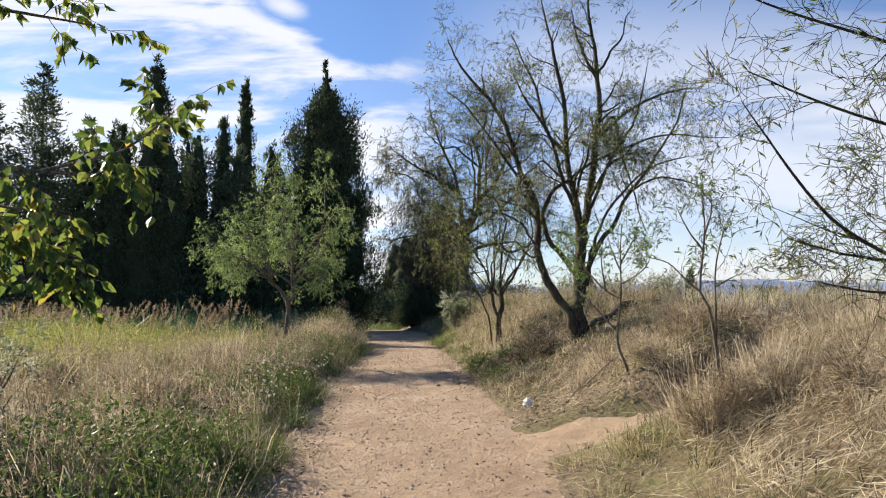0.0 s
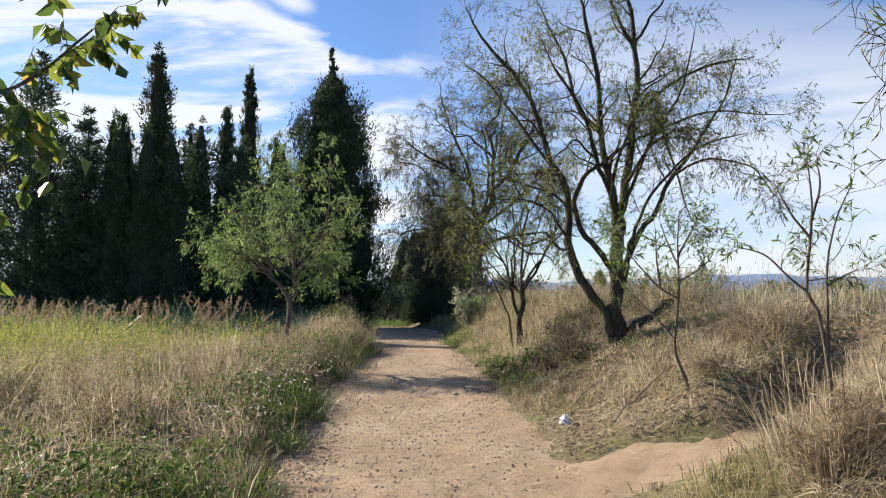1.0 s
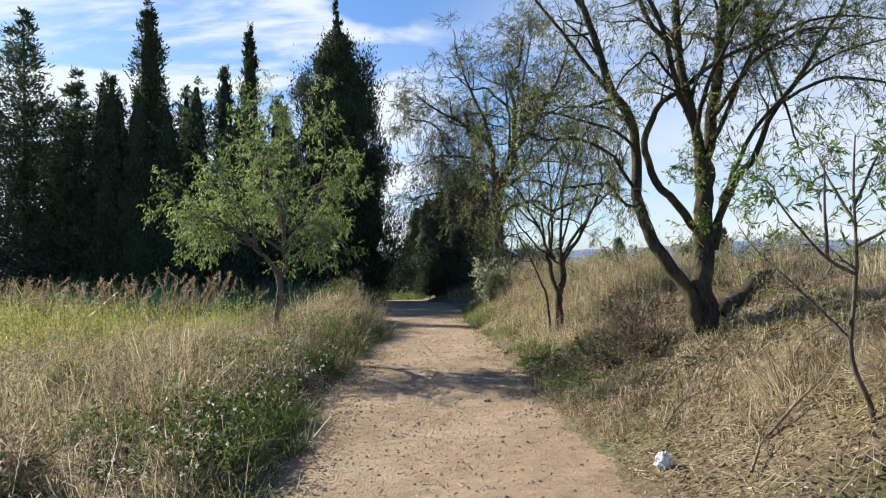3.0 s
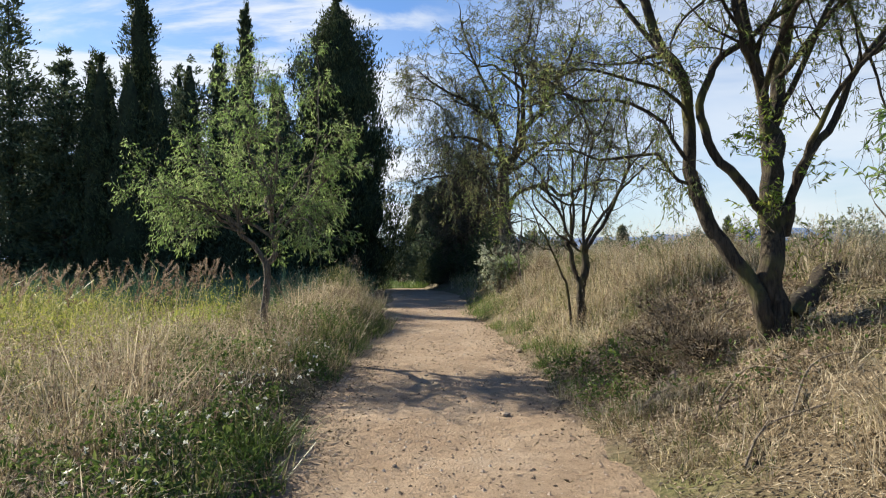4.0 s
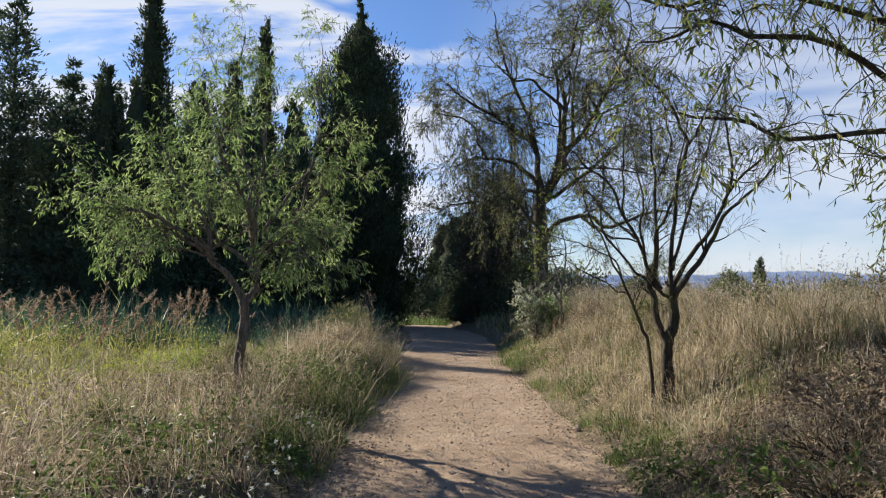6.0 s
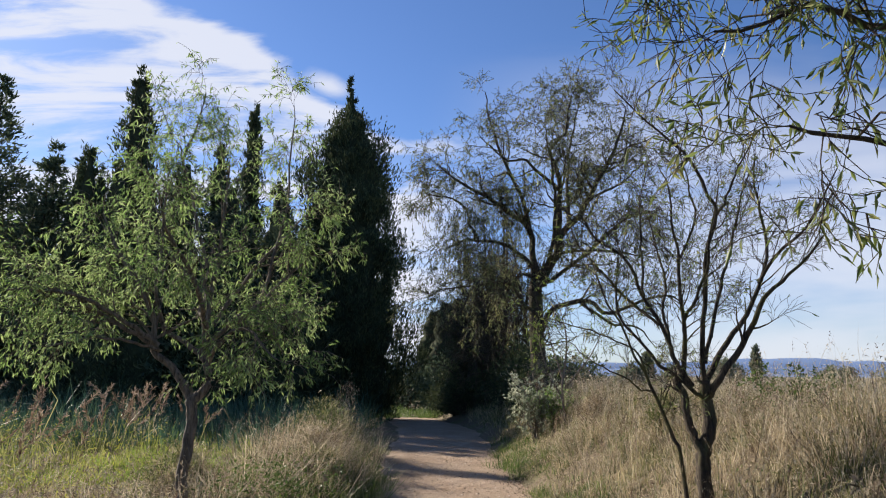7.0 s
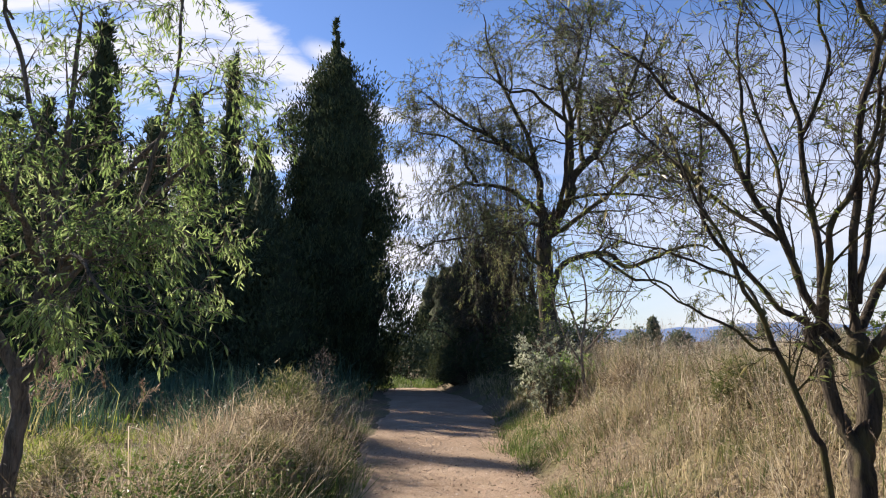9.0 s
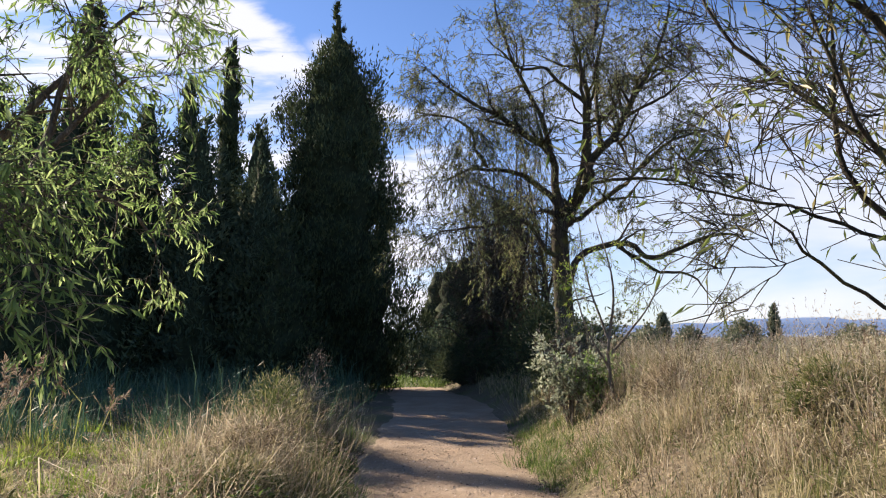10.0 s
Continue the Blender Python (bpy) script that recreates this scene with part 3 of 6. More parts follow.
    t.limb(L([(3.33, 10.10, 5.15), (3.12, 10.17, 5.55), (3.02, 10.23, 5.93), (2.96, 10.30, 6.40)]), 0.026, 0.008, 7, 0.2, 0.7)
    t.limb(L([(3.33, 10.10, 5.20), (3.55, 10.00, 5.53), (3.73, 9.90, 5.79), (3.84, 9.80, 6.18)]), 0.024, 0.008, 7, 0.2, 0.7)
    t.limb(L([(2.93, 9.56, 1.60), (2.95, 9.52, 1.80), (2.99, 9.42, 2.10), (3.08, 9.30, 2.48), (3.30, 9.10, 2.90), (3.7, 8.9, 3.3), (4.3, 8.7, 3.5)]), 0.036, 0.007, 7, 0.35, 0.45, 18)
    t.limb(L([(3.05, 9.9, 3.0), (3.2, 9.2, 3.4), (3.3, 8.5, 3.5), (3.3, 7.8, 3.3)]), 0.028, 0.007, 7, 0.2, 0.6)
    t.limb(L([(2.80, 9.7, 2.75), (2.75, 9.2, 3.2), (2.75, 8.6, 3.55), (2.6, 8.0, 3.6)]), 0.028, 0.007, 7, 0.2, 0.6)
    t.limb(L([(3.22, 9.98, 4.0), (3.8, 10.1, 4.5), (4.5, 10.2, 4.9), (5.1, 10.2, 5.0)]), 0.034, 0.007, 7, 0.2, 0.6)
    # boughs that reach out over the path
    low = t.limb(L([(2.19, 9.72, 2.14), (2.09, 9.60, 2.06), (1.95, 9.52, 2.12), (1.81, 9.48, 2.28), (1.55, 9.47, 2.26), (1.32, 9.45, 2.24), (1.15, 9.40, 2.30), (0.96, 9.35, 2.31), (0.79, 9.30, 2.33)]), 0.019, 0.004, 7, 0.20, 0.5, 20)
    mid = t.limb(L([(2.20, 9.72, 2.20), (2.02, 9.70, 2.44), (1.96, 9.68, 2.58), (1.65, 9.62, 2.76), (1.40, 9.58, 2.79), (1.21, 9.56, 2.76), (1.02, 9.54, 2.82), (0.85, 9.52, 2.77), (0.68, 9.50, 2.71)]), 0.020, 0.004, 7, 0.15, 0.5, 20)
    top = t.limb(L([(2.21, 9.80, 2.62), (2.08, 9.73, 2.75), (1.94, 9.68, 2.86), (1.69, 9.70, 2.95), (1.43, 9.74, 3.04), (1.20, 9.78, 3.09), (0.97, 9.82, 3.02), (0.75, 9.86, 3.07), (0.46, 9.90, 3.13)]), 0.019, 0.004, 7, 0.15, 0.5, 20)
    t.limb(L([(2.16, 9.88, 3.0), (1.9, 10.05, 3.5), (1.5, 10.2, 4.1), (1.1, 10.4, 4.7), (0.8, 10.5, 5.0)]), 0.030, 0.007, 7, 0.15, 0.6, 18)
    t.hang(low, 12, (0.15, 0.45))
    t.hang(mid, 10, (0.2, 0.5))
    t.hang(top, 8, (0.2, 0.5))
    t.hang(t.limb(L([(2.56, 9.53, 3.32), (2.2, 9.1, 3.5), (1.9, 8.95, 3.3), (1.75, 8.92, 3.0)]), 0.018, 0.005, 6, 0.2, 0.5), 8, (0.2, 0.6))
    t.hang(t.limb(L([(3.71, 9.73, 3.13), (4.1, 9.3, 3.3), (4.5, 9.0, 3.1), (4.8, 8.9, 2.7)]), 0.020, 0.005, 6, 0.2, 0.5), 10, (0.2, 0.6))
    t.finish(root, MAT_BARK, MAT_WILLOW, "dark furrowed trunk with patches of moss")
    s = Tree(12, levels=2, per_metre=(14, 8), ratio=(0.8, 0.6), leaves=34, leaf=(0.075, 0.018), rise=(0.1, 0.0))
    for k in range(9):
        a = 1.3 * k
        s.limb(L([(2.84 + 0.1 * math.cos(a), 9.48 + 0.1 * math.sin(a), 1.15 + 0.13 * k), (2.84 + 0.28 * math.cos(a), 9.45 + 0.28 * math.sin(a), 1.5 + 0.13 * k)]), 0.010, 0.004, 5, 0.2, 0.7, 4)
    v, f = leaf_mesh(np.concatenate(s.pos), np.concatenate(s.axis), 0.055, 0.016, s.rng)
    s.twigs.part("sprout", MAT_BARK_PALE, root, "", "stuff")
    part_np("sprout_foliage", v, f, MAT_BRIGHT, root, "bright green young leaves on the trunk", False, "stuff")


def stemmed_tree():
    bx, by = 2.02, 13.6
    z = rooted(bx, by, 0.08)
    r = (bx, by, z)
    root = thing("small_tree", r, "nearly leafless small tree with several spreading dark stems", "tree")
    t = Tree(21, levels=4, per_metre=(6.0, 5.2, 5.0, 4.2), ratio=(0.40, 0.52, 0.5, 0.5), rise=(0.14, 0.08, 0.02, -0.03), leaves=5.0, leaf=(0.065, 0.012),
             angle=(26, 58), wander=0.17, shortest=0.12, crook=0.011, thin=0.5)
    L = lambda pts: local(pts, r)
    t.limb(L([(2.03, 13.6, z), (2.03, 13.60, 0.80), (2.06, 13.62, 1.0), (2.09, 13.65, 1.21), (2.10, 13.67, 1.43), (2.12, 13.70, 1.58)]), 0.062, 0.050, 10, 0.9, 0.3)
    t.limb(L([(2.10, 13.66, 1.40), (2.12, 13.60, 1.50), (2.18, 13.56, 1.63), (2.33, 13.52, 1.80), (2.40, 13.48, 1.96), (2.51, 13.43, 2.20), (2.57, 13.39, 2.33), (2.68, 13.34, 2.44), (2.83, 13.30, 2.57), (3.0, 13.25, 2.8)]), 0.034, 0.007, 9, 0.3, 0.3, 24, 0.95)
    t.limb(L([(2.12, 13.70, 1.54), (2.18, 13.74, 1.69), (2.35, 13.79, 1.95), (2.48, 13.83, 2.08), (2.64, 13.88, 2.32), (2.79, 13.92, 2.60), (2.88, 13.97, 2.85), (2.85, 14.01, 3.15), (2.84, 14.06, 3.46), (2.87, 14.10, 3.78)]), 0.028, 0.006, 8, 0.25, 0.3, 24, 0.95)
    t.limb(L([(2.72, 13.88, 2.48), (2.83, 13.75, 2.69), (2.92, 13.60, 2.83), (2.99, 13.50, 2.93), (3.08, 13.40, 3.10), (3.2, 13.3, 3.4)]), 0.017, 0.005, 7, 0.15, 0.5, 14)
    t.limb(L([(2.11, 13.69, 1.52), (2.11, 13.66, 1.94), (2.14, 13.63, 2.25), (2.14, 13.59, 2.44), (2.17, 13.55, 2.75), (2.24, 13.52, 3.05), (2.15, 13.48, 3.20), (2.03, 13.45, 3.45), (1.94, 13.41, 3.57), (1.70, 13.37, 3.72), (1.53, 13.34, 3.87), (1.32, 13.30, 4.09)]), 0.024, 0.005, 8, 0.2, 0.3, 30, 0.95)
    t.limb(L([(2.22, 13.54, 2.94), (2.30, 13.62, 3.11), (2.46, 13.70, 3.37), (2.65, 13.75, 3.67), (2.77, 13.80, 3.98)]), 0.015, 0.004, 7, 0.15, 0.55)
    t.limb(L([(2.12, 13.68, 1.75), (2.22, 13.74, 2.1), (2.33, 13.80, 2.41), (2.43, 13.90, 2.63), (2.57, 14.00, 3.00), (2.72, 14.10, 3.37), (2.93, 14.20, 3.78)]), 0.019, 0.005, 7, 0.2, 0.4, 20, 0.95)
    t.limb(L([(2.00, 13.60, z), (2.00, 13.60, 0.9), (1.98, 13.62, 1.09), (1.97, 13.65, 1.20), (1.91, 13.67, 1.44), (1.87, 13.70, 1.62)]), 0.036, 0.034, 9, 0.9, 0.3)
    t.limb(L([(1.88, 13.69, 1.58), (1.92, 13.62, 1.72), (1.89, 13.53, 1.93), (1.88, 13.45, 2.08), (1.99, 13.37, 2.28), (2.04, 13.28, 2.51), (2.03, 13.20, 2.75), (2.1, 13.1, 3.2)]), 0.022, 0.005, 8, 0.2, 0.35, 22, 0.9)
    t.limb(L([(2.00, 13.68, 1.56), (1.85, 13.68, 1.81), (1.73, 13.67, 2.10), (1.61, 13.65, 2.35), (1.49, 13.63, 2.58), (1.27, 13.62, 2.77), (1.11, 13.60, 2.94), (0.9, 13.6, 3.1)]), 0.022, 0.005, 8, 0.2, 0.35, 22, 0.95)
    t.limb(L([(1.92, 13.70, 1.60), (1.98, 13.77, 1.95), (1.99, 13.83, 2.35), (2.01, 13.90, 2.70), (1.99, 13.97, 2.93), (1.98, 14.03, 3.38), (1.92, 14.10, 3.67)]), 0.022, 0.005, 8, 0.2, 0.35, 20, 0.95)
    t.limb(L([(2.08, 13.65, 1.47), (1.94, 13.69, 1.58), (1.79, 13.72, 1.69), (1.71, 13.76, 1.77), (1.57, 13.79, 1.95), (1.43, 13.83, 2.15), (1.42, 13.86, 2.35), (1.46, 13.90, 2.70), (1.4, 13.9, 3.1)]), 0.019, 0.005, 7, 0.3, 0.35, 24, 0.9)
    t.limb(L([(1.88, 13.56, z), (1.84, 13.55, 0.95), (1.77, 13.53, 1.13), (1.68, 13.51, 1.33), (1.59, 13.49, 1.57), (1.53, 13.46, 1.69), (1.45, 13.44, 1.81), (1.34, 13.42, 2.11), (1.25, 13.40, 2.23), (1.1, 13.4, 2.6)]), 0.019, 0.005, 7, 0.4, 0.35, 24, 0.85)
    t.limb(L([(1.60, 13.49, 1.53), (1.52, 13.44, 1.52), (1.39, 13.38, 1.60), (1.20, 13.32, 1.66), (1.01, 13.26, 1.80), (0.86, 13.20, 1.91)]), 0.009, 0.003, 6, 0.25, 0.45)
    t.limb(L([(1.54, 13.47, 1.68), (1.48, 13.55, 1.86), (1.27, 13.65, 1.97), (0.98, 13.73, 2.09), (0.76, 13.80, 2.14)]), 0.009, 0.003, 6, 0.2, 0.5)
    t.limb(L([(2.01, 13.92, 2.68), (2.15, 13.87, 3.07), (2.10, 13.78, 3.40), (1.96, 13.70, 3.76)]), 0.012, 0.004, 6, 0.15, 0.6)
    t.limb(L([(1.61, 13.65, 2.33), (1.62, 13.73, 2.70), (1.63, 13.82, 3.06), (1.74, 13.90, 3.53)]), 0.012, 0.004, 6, 0.15, 0.6)
    t.limb(L([(1.86, 13.70, 1.79), (1.85, 13.85, 2.23), (1.91, 14.00, 2.59), (1.84, 14.15, 3.02), (1.76, 14.30, 3.44)]), 0.015, 0.004, 6, 0.15, 0.55)
    t.limb(L([(1.73, 13.67, 2.08), (1.45, 13.95, 2.4), (1.2, 14.15, 2.8), (1.0, 14.3, 3.3)]), 0.014, 0.004, 6, 0.15, 0.55)
    t.finish(root, MAT_BARK, MAT_WILLOW)


def leafy_tree():
    bx, by = -2.60, 14.45
    z = rooted(bx, by, 0.05)
    r = (bx, by, z)
    root = thing("leafy_tree", r, "small forked tree with a dense round crown of narrow green leaves", "tree")
    t = Tree(31, levels=4, per_metre=(5.4, 5.8, 6.2, 4.8), ratio=(0.5, 0.5, 0.5, 0.5), rise=(0.05, 0.0, -0.08, -0.16), leaves=33.0,
             leaf=(0.062, 0.0128), leaf_droop=0.75, angle=(28, 68), shortest=0.13, crook=0.012, clip=lambda p: p[0] + bx < -0.85)
    L = lambda pts: local(pts, r)
    t.limb(L([(bx, by, z), (-2.59, 14.45, 0.7), (-2.55, 14.45, 1.11), (-2.54, 14.45, 1.42)]), 0.056, 0.050, 10, 0.95, 0.3)
    t.limb(L([(-2.54, 14.45, 1.32), (-2.77, 14.44, 1.69), (-2.93, 14.43, 1.88), (-2.99, 14.43, 2.17), (-3.15, 14.42, 2.47), (-3.37, 14.41, 2.83), (-3.55, 14.40, 3.20)]), 0.042, 0.009, 8, 0.35, 0.4, 20, 1.5)
    t.limb(L([(-2.54, 14.45, 1.38), (-2.43, 14.46, 1.54), (-2.47, 14.47, 1.88), (-2.45, 14.47, 2.18), (-2.41, 14.48, 2.67), (-2.38, 14.49, 3.23), (-2.35, 14.50, 3.74)]), 0.044, 0.009, 8, 0.35, 0.4, 20, 1.5)
    t.limb(L([(-2.46, 14.45, 1.86), (-2.30, 14.44, 2.04), (-2.06, 14.43, 2.23), (-1.78, 14.41, 2.48), (-1.45, 14.40, 2.79)]), 0.032, 0.007, 7, 0.25, 0.7)
    t.limb(L([(-2.46, 14.45, 1.76), (-2.72, 14.54, 1.93), (-2.95, 14.63, 2.09), (-3.11, 14.72, 2.57), (-3.10, 14.81, 3.09), (-3.13, 14.90, 3.64)]), 0.030, 0.007, 7, 0.3, 0.55)
    t.limb(L([(-2.92, 14.44, 1.87), (-3.18, 14.34, 2.04), (-3.50, 14.22, 2.26), (-3.82, 14.11, 2.54), (-4.10, 14.00, 2.70)]), 0.026, 0.006, 7, 0.25, 0.7)
    t.limb(L([(-2.30, 14.44, 2.04), (-1.99, 14.56, 2.31), (-1.90, 14.62, 2.82), (-1.80, 14.68, 3.34), (-1.78, 14.74, 4.0), (-1.78, 14.80, 4.5)]), 0.022, 0.004, 7, 0.2, 0.3, 18, 0.75)
    t.limb(L([(-2.43, 14.48, 2.5), (-2.65, 14.45, 3.22), (-2.75, 14.40, 3.71), (-2.66, 14.35, 4.08), (-2.57, 14.30, 4.44)]), 0.018, 0.004, 6, 0.2, 0.3, 16, 0.7)
    t.limb(L([(-2.74, 14.41, 3.65), (-2.92, 14.40, 4.03), (-3.06, 14.40, 4.34)]), 0.009, 0.003, 6, 0.35, 0.25)
    t.limb(L([(-2.40, 14.45, 2.1), (-2.0, 14.65, 2.8), (-1.55, 14.75, 3.3)]), 0.026, 0.007, 7, 0.2, 0.65)
    t.limb(L([(-2.9, 14.4, 1.9), (-3.2, 14.1, 2.15), (-3.6, 13.8, 2.35), (-4.0, 13.7, 2.35)]), 0.026, 0.006, 7, 0.25, 0.6)
    t.limb(L([(-2.45, 14.45, 2.0), (-2.4, 13.95, 2.4), (-2.5, 13.45, 2.8), (-2.5, 13.15, 3.1)]), 0.028, 0.007, 7, 0.25, 0.65)
    t.limb(L([(-2.5, 14.45, 2.1), (-2.7, 15.05, 2.5), (-2.8, 15.55, 2.9)]), 0.028, 0.007, 7, 0.25, 0.6)
    t.limb(L([(-3.12, 14.45, 2.45), (-3.5, 14.7, 2.9), (-3.8, 14.9, 3.2)]), 0.020, 0.006, 6, 0.2, 0.65)
    t.limb(L([(-2.42, 14.45, 1.8), (-2.1, 14.35, 2.1), (-1.8, 14.25, 2.05), (-1.65, 14.15, 1.85)]), 0.018, 0.005, 6, 0.3, 0.5)
    t.limb(L([(-2.44, 14.55, 1.95), (-2.15, 15.05, 2.4), (-1.95, 15.45, 2.4), (-1.85, 15.75, 2.2)]), 0.020, 0.006, 6, 0.3, 0.5)
    t.limb(L([(-2.43, 14.45, 1.7), (-2.1, 13.95, 2.0), (-1.75, 13.55, 1.95), (-1.5, 13.35, 1.75)]), 0.018, 0.005, 6, 0.3, 0.55)
    t.limb(L([(-2.85, 14.35, 1.85), (-3.1, 13.75, 1.95), (-3.4, 13.25, 1.85)]), 0.016, 0.005, 6, 0.3, 0.6)
    t.limb(L([(-2.95, 14.45, 1.95), (-3.3, 14.65, 2.2), (-3.7, 14.75, 2.2), (-4.0, 14.75, 1.95)]), 0.018, 0.005, 6, 0.3, 0.6)
    t.finish(root, MAT_BARK_PALE, MAT_FRESH)


def sapling(name, place, label, seed, points, r0, material, leaves=30, forks=(), per=(5, 6, 5), leaf=(0.056, 0.014)):
    z = rooted(place[0], place[1])
    r = (place[0], place[1], z)
    root = thing(name, r, label, "tree", "saplings on the bank")
    t = Tree(seed, levels=3, per_metre=per, ratio=(0.30, 0.5, 0.5), rise=(0.10, 0.02, -0.05), leaves=leaves, leaf=leaf, leaf_droop=0.4, shortest=0.10, wander=0.2)
    t.limb([(0, 0, 0)] + local(points, r), r0, 0.004, 7, 0.5, 0.6)
    for f in forks:
        t.limb(local(f, r), r0 * 0.6, 0.003, 6, 0.3, 0.9)
    t.finish(root, MAT_BARK_PALE, material)


def far_willow():
    bx, by = 2.31, 26.3
    z = rooted(bx, by)
    r = (bx, by, z)
    root = thing("willow_tree", r, "tall old willow with a dark trunk and a wide thinning crown", "tree")
    t = Tree(41, levels=4, per_metre=(3.3, 3.8, 3.8, 3.2), ratio=(0.46, 0.52, 0.55, 0.55), rise=(0.06, 0.0, -0.07, -0.16), leaves=23.0, leaf=(0.085, 0.017),
             leaf_droop=0.7, wander=0.26, shortest=0.25, finest=0.0055, crook=0.03)
    L = lambda pts: local(pts, r)
    t.limb(L([(2.31, 26.3, z), (2.29, 26.3, 1.5), (2.33, 26.3, 2.81), (2.40, 26.3, 3.81), (2.48, 26.3, 4.2)]), 0.21, 0.17, 12, 0.8, 0.5)
    drooping = [
        t.limb(L([(2.48, 26.3, 4.1), (2.26, 26.25, 4.71), (2.16, 26.20, 5.50), (1.55, 26.15, 5.95), (0.99, 26.10, 6.41), (0.33, 26.05, 6.63), (-0.30, 26.0, 7.22)]), 0.10, 0.015, 9, 0.25, 0.3, 22, 2.6),
        t.limb(L([(2.35, 26.3, 4.3), (1.75, 26.15, 4.93), (1.30, 26.0, 5.12), (0.62, 25.85, 5.15), (-0.06, 25.7, 4.84)]), 0.07, 0.014, 8, 0.2, 0.6),
        t.limb(L([(0.79, 25.85, 5.17), (0.63, 25.93, 5.39), (0.32, 26.07, 6.17), (-0.70, 26.2, 6.46)]), 0.045, 0.012, 7, 0.2, 0.8),
        t.limb(L([(2.36, 26.3, 3.25), (2.05, 26.2, 3.47), (1.72, 26.1, 3.91), (1.38, 26.0, 4.0), (0.39, 25.9, 3.89), (-0.44, 25.8, 3.64)]), 0.06, 0.012, 7, 0.25, 0.6)]
    t.limb(L([(2.47, 26.3, 4.0), (2.95, 26.35, 4.96), (3.04, 26.4, 5.42), (3.76, 26.45, 6.25), (4.38, 26.5, 7.09), (4.66, 26.55, 7.96), (4.99, 26.6, 9.03)]), 0.12, 0.018, 9, 0.25, 0.3, 22, 2.8)
    t.limb(L([(2.93, 26.34, 4.9), (2.98, 26.34, 5.99), (3.07, 26.38, 6.71), (2.83, 26.42, 7.68), (3.25, 26.46, 8.42), (3.46, 26.5, 9.42)]), 0.09, 0.016, 8, 0.2, 0.3, 20, 2.6)
    t.limb(L([(3.07, 26.4, 6.55), (2.61, 26.3, 6.93), (2.14, 26.2, 7.36), (1.46, 26.1, 7.45), (0.85, 26.0, 8.0)]), 0.055, 0.012, 7, 0.2, 0.75)
    t.limb(L([(2.39, 26.3, 2.75), (2.54, 26.21, 3.02), (2.92, 26.12, 3.34), (3.68, 26.04, 3.54), (4.07, 25.95, 3.25), (4.48, 25.86, 3.30), (5.22, 25.78, 3.61), (5.73, 25.69, 3.69), (6.10, 25.6, 3.55)]), 0.08, 0.012, 8, 0.3, 0.3, 26, 1.7)
    t.limb(L([(3.47, 26.07, 3.50), (4.29, 26.0, 2.98), (4.91, 25.9, 2.86), (5.28, 25.8, 2.39)]), 0.04, 0.01, 7, 0.2, 0.6)
    t.limb(L([(2.52, 26.3, 4.05), (3.59, 26.43, 4.74), (4.29, 26.55, 5.38), (5.07, 26.68, 5.93), (5.96, 26.8, 6.23)]), 0.06, 0.012, 7, 0.2, 0.7)
    t.limb(L([(2.17, 26.22, 5.34), (2.0, 26.45, 6.43), (1.52, 26.6, 7.42), (1.16, 26.75, 8.58), (1.05, 26.9, 9.64)]), 0.065, 0.012, 7, 0.2, 0.6)
    t.limb(L([(2.48, 26.3, 4.1), (2.65, 26.07, 4.65), (3.35, 25.85, 4.85), (4.39, 25.62, 4.79), (5.26, 25.4, 4.61)]), 0.05, 0.012, 7, 0.2, 0.7)
    t.limb(L([(2.6, 26.3, 4.4), (2.7, 25.4, 5.5), (2.6, 24.7, 6.6), (2.4, 24.3, 7.6)]), 0.06, 0.012, 7, 0.2, 0.75)
    t.limb(L([(3.3, 26.4, 5.8), (3.4, 27.1, 7.0), (3.6, 27.5, 8.3), (3.9, 27.7, 9.6)]), 0.06, 0.012, 7, 0.2, 0.75)
    t.limb(L([(3.76, 26.45, 6.25), (4.7, 26.3, 6.8), (5.5, 26.2, 7.4)]), 0.04, 0.012, 7, 0.2, 0.8)
    for b in drooping:
        t.hang(b, 16, (0.6, 1.5), 0.3)
    t.finish(root, MAT_BARK, MAT_WILLOW_OLD)


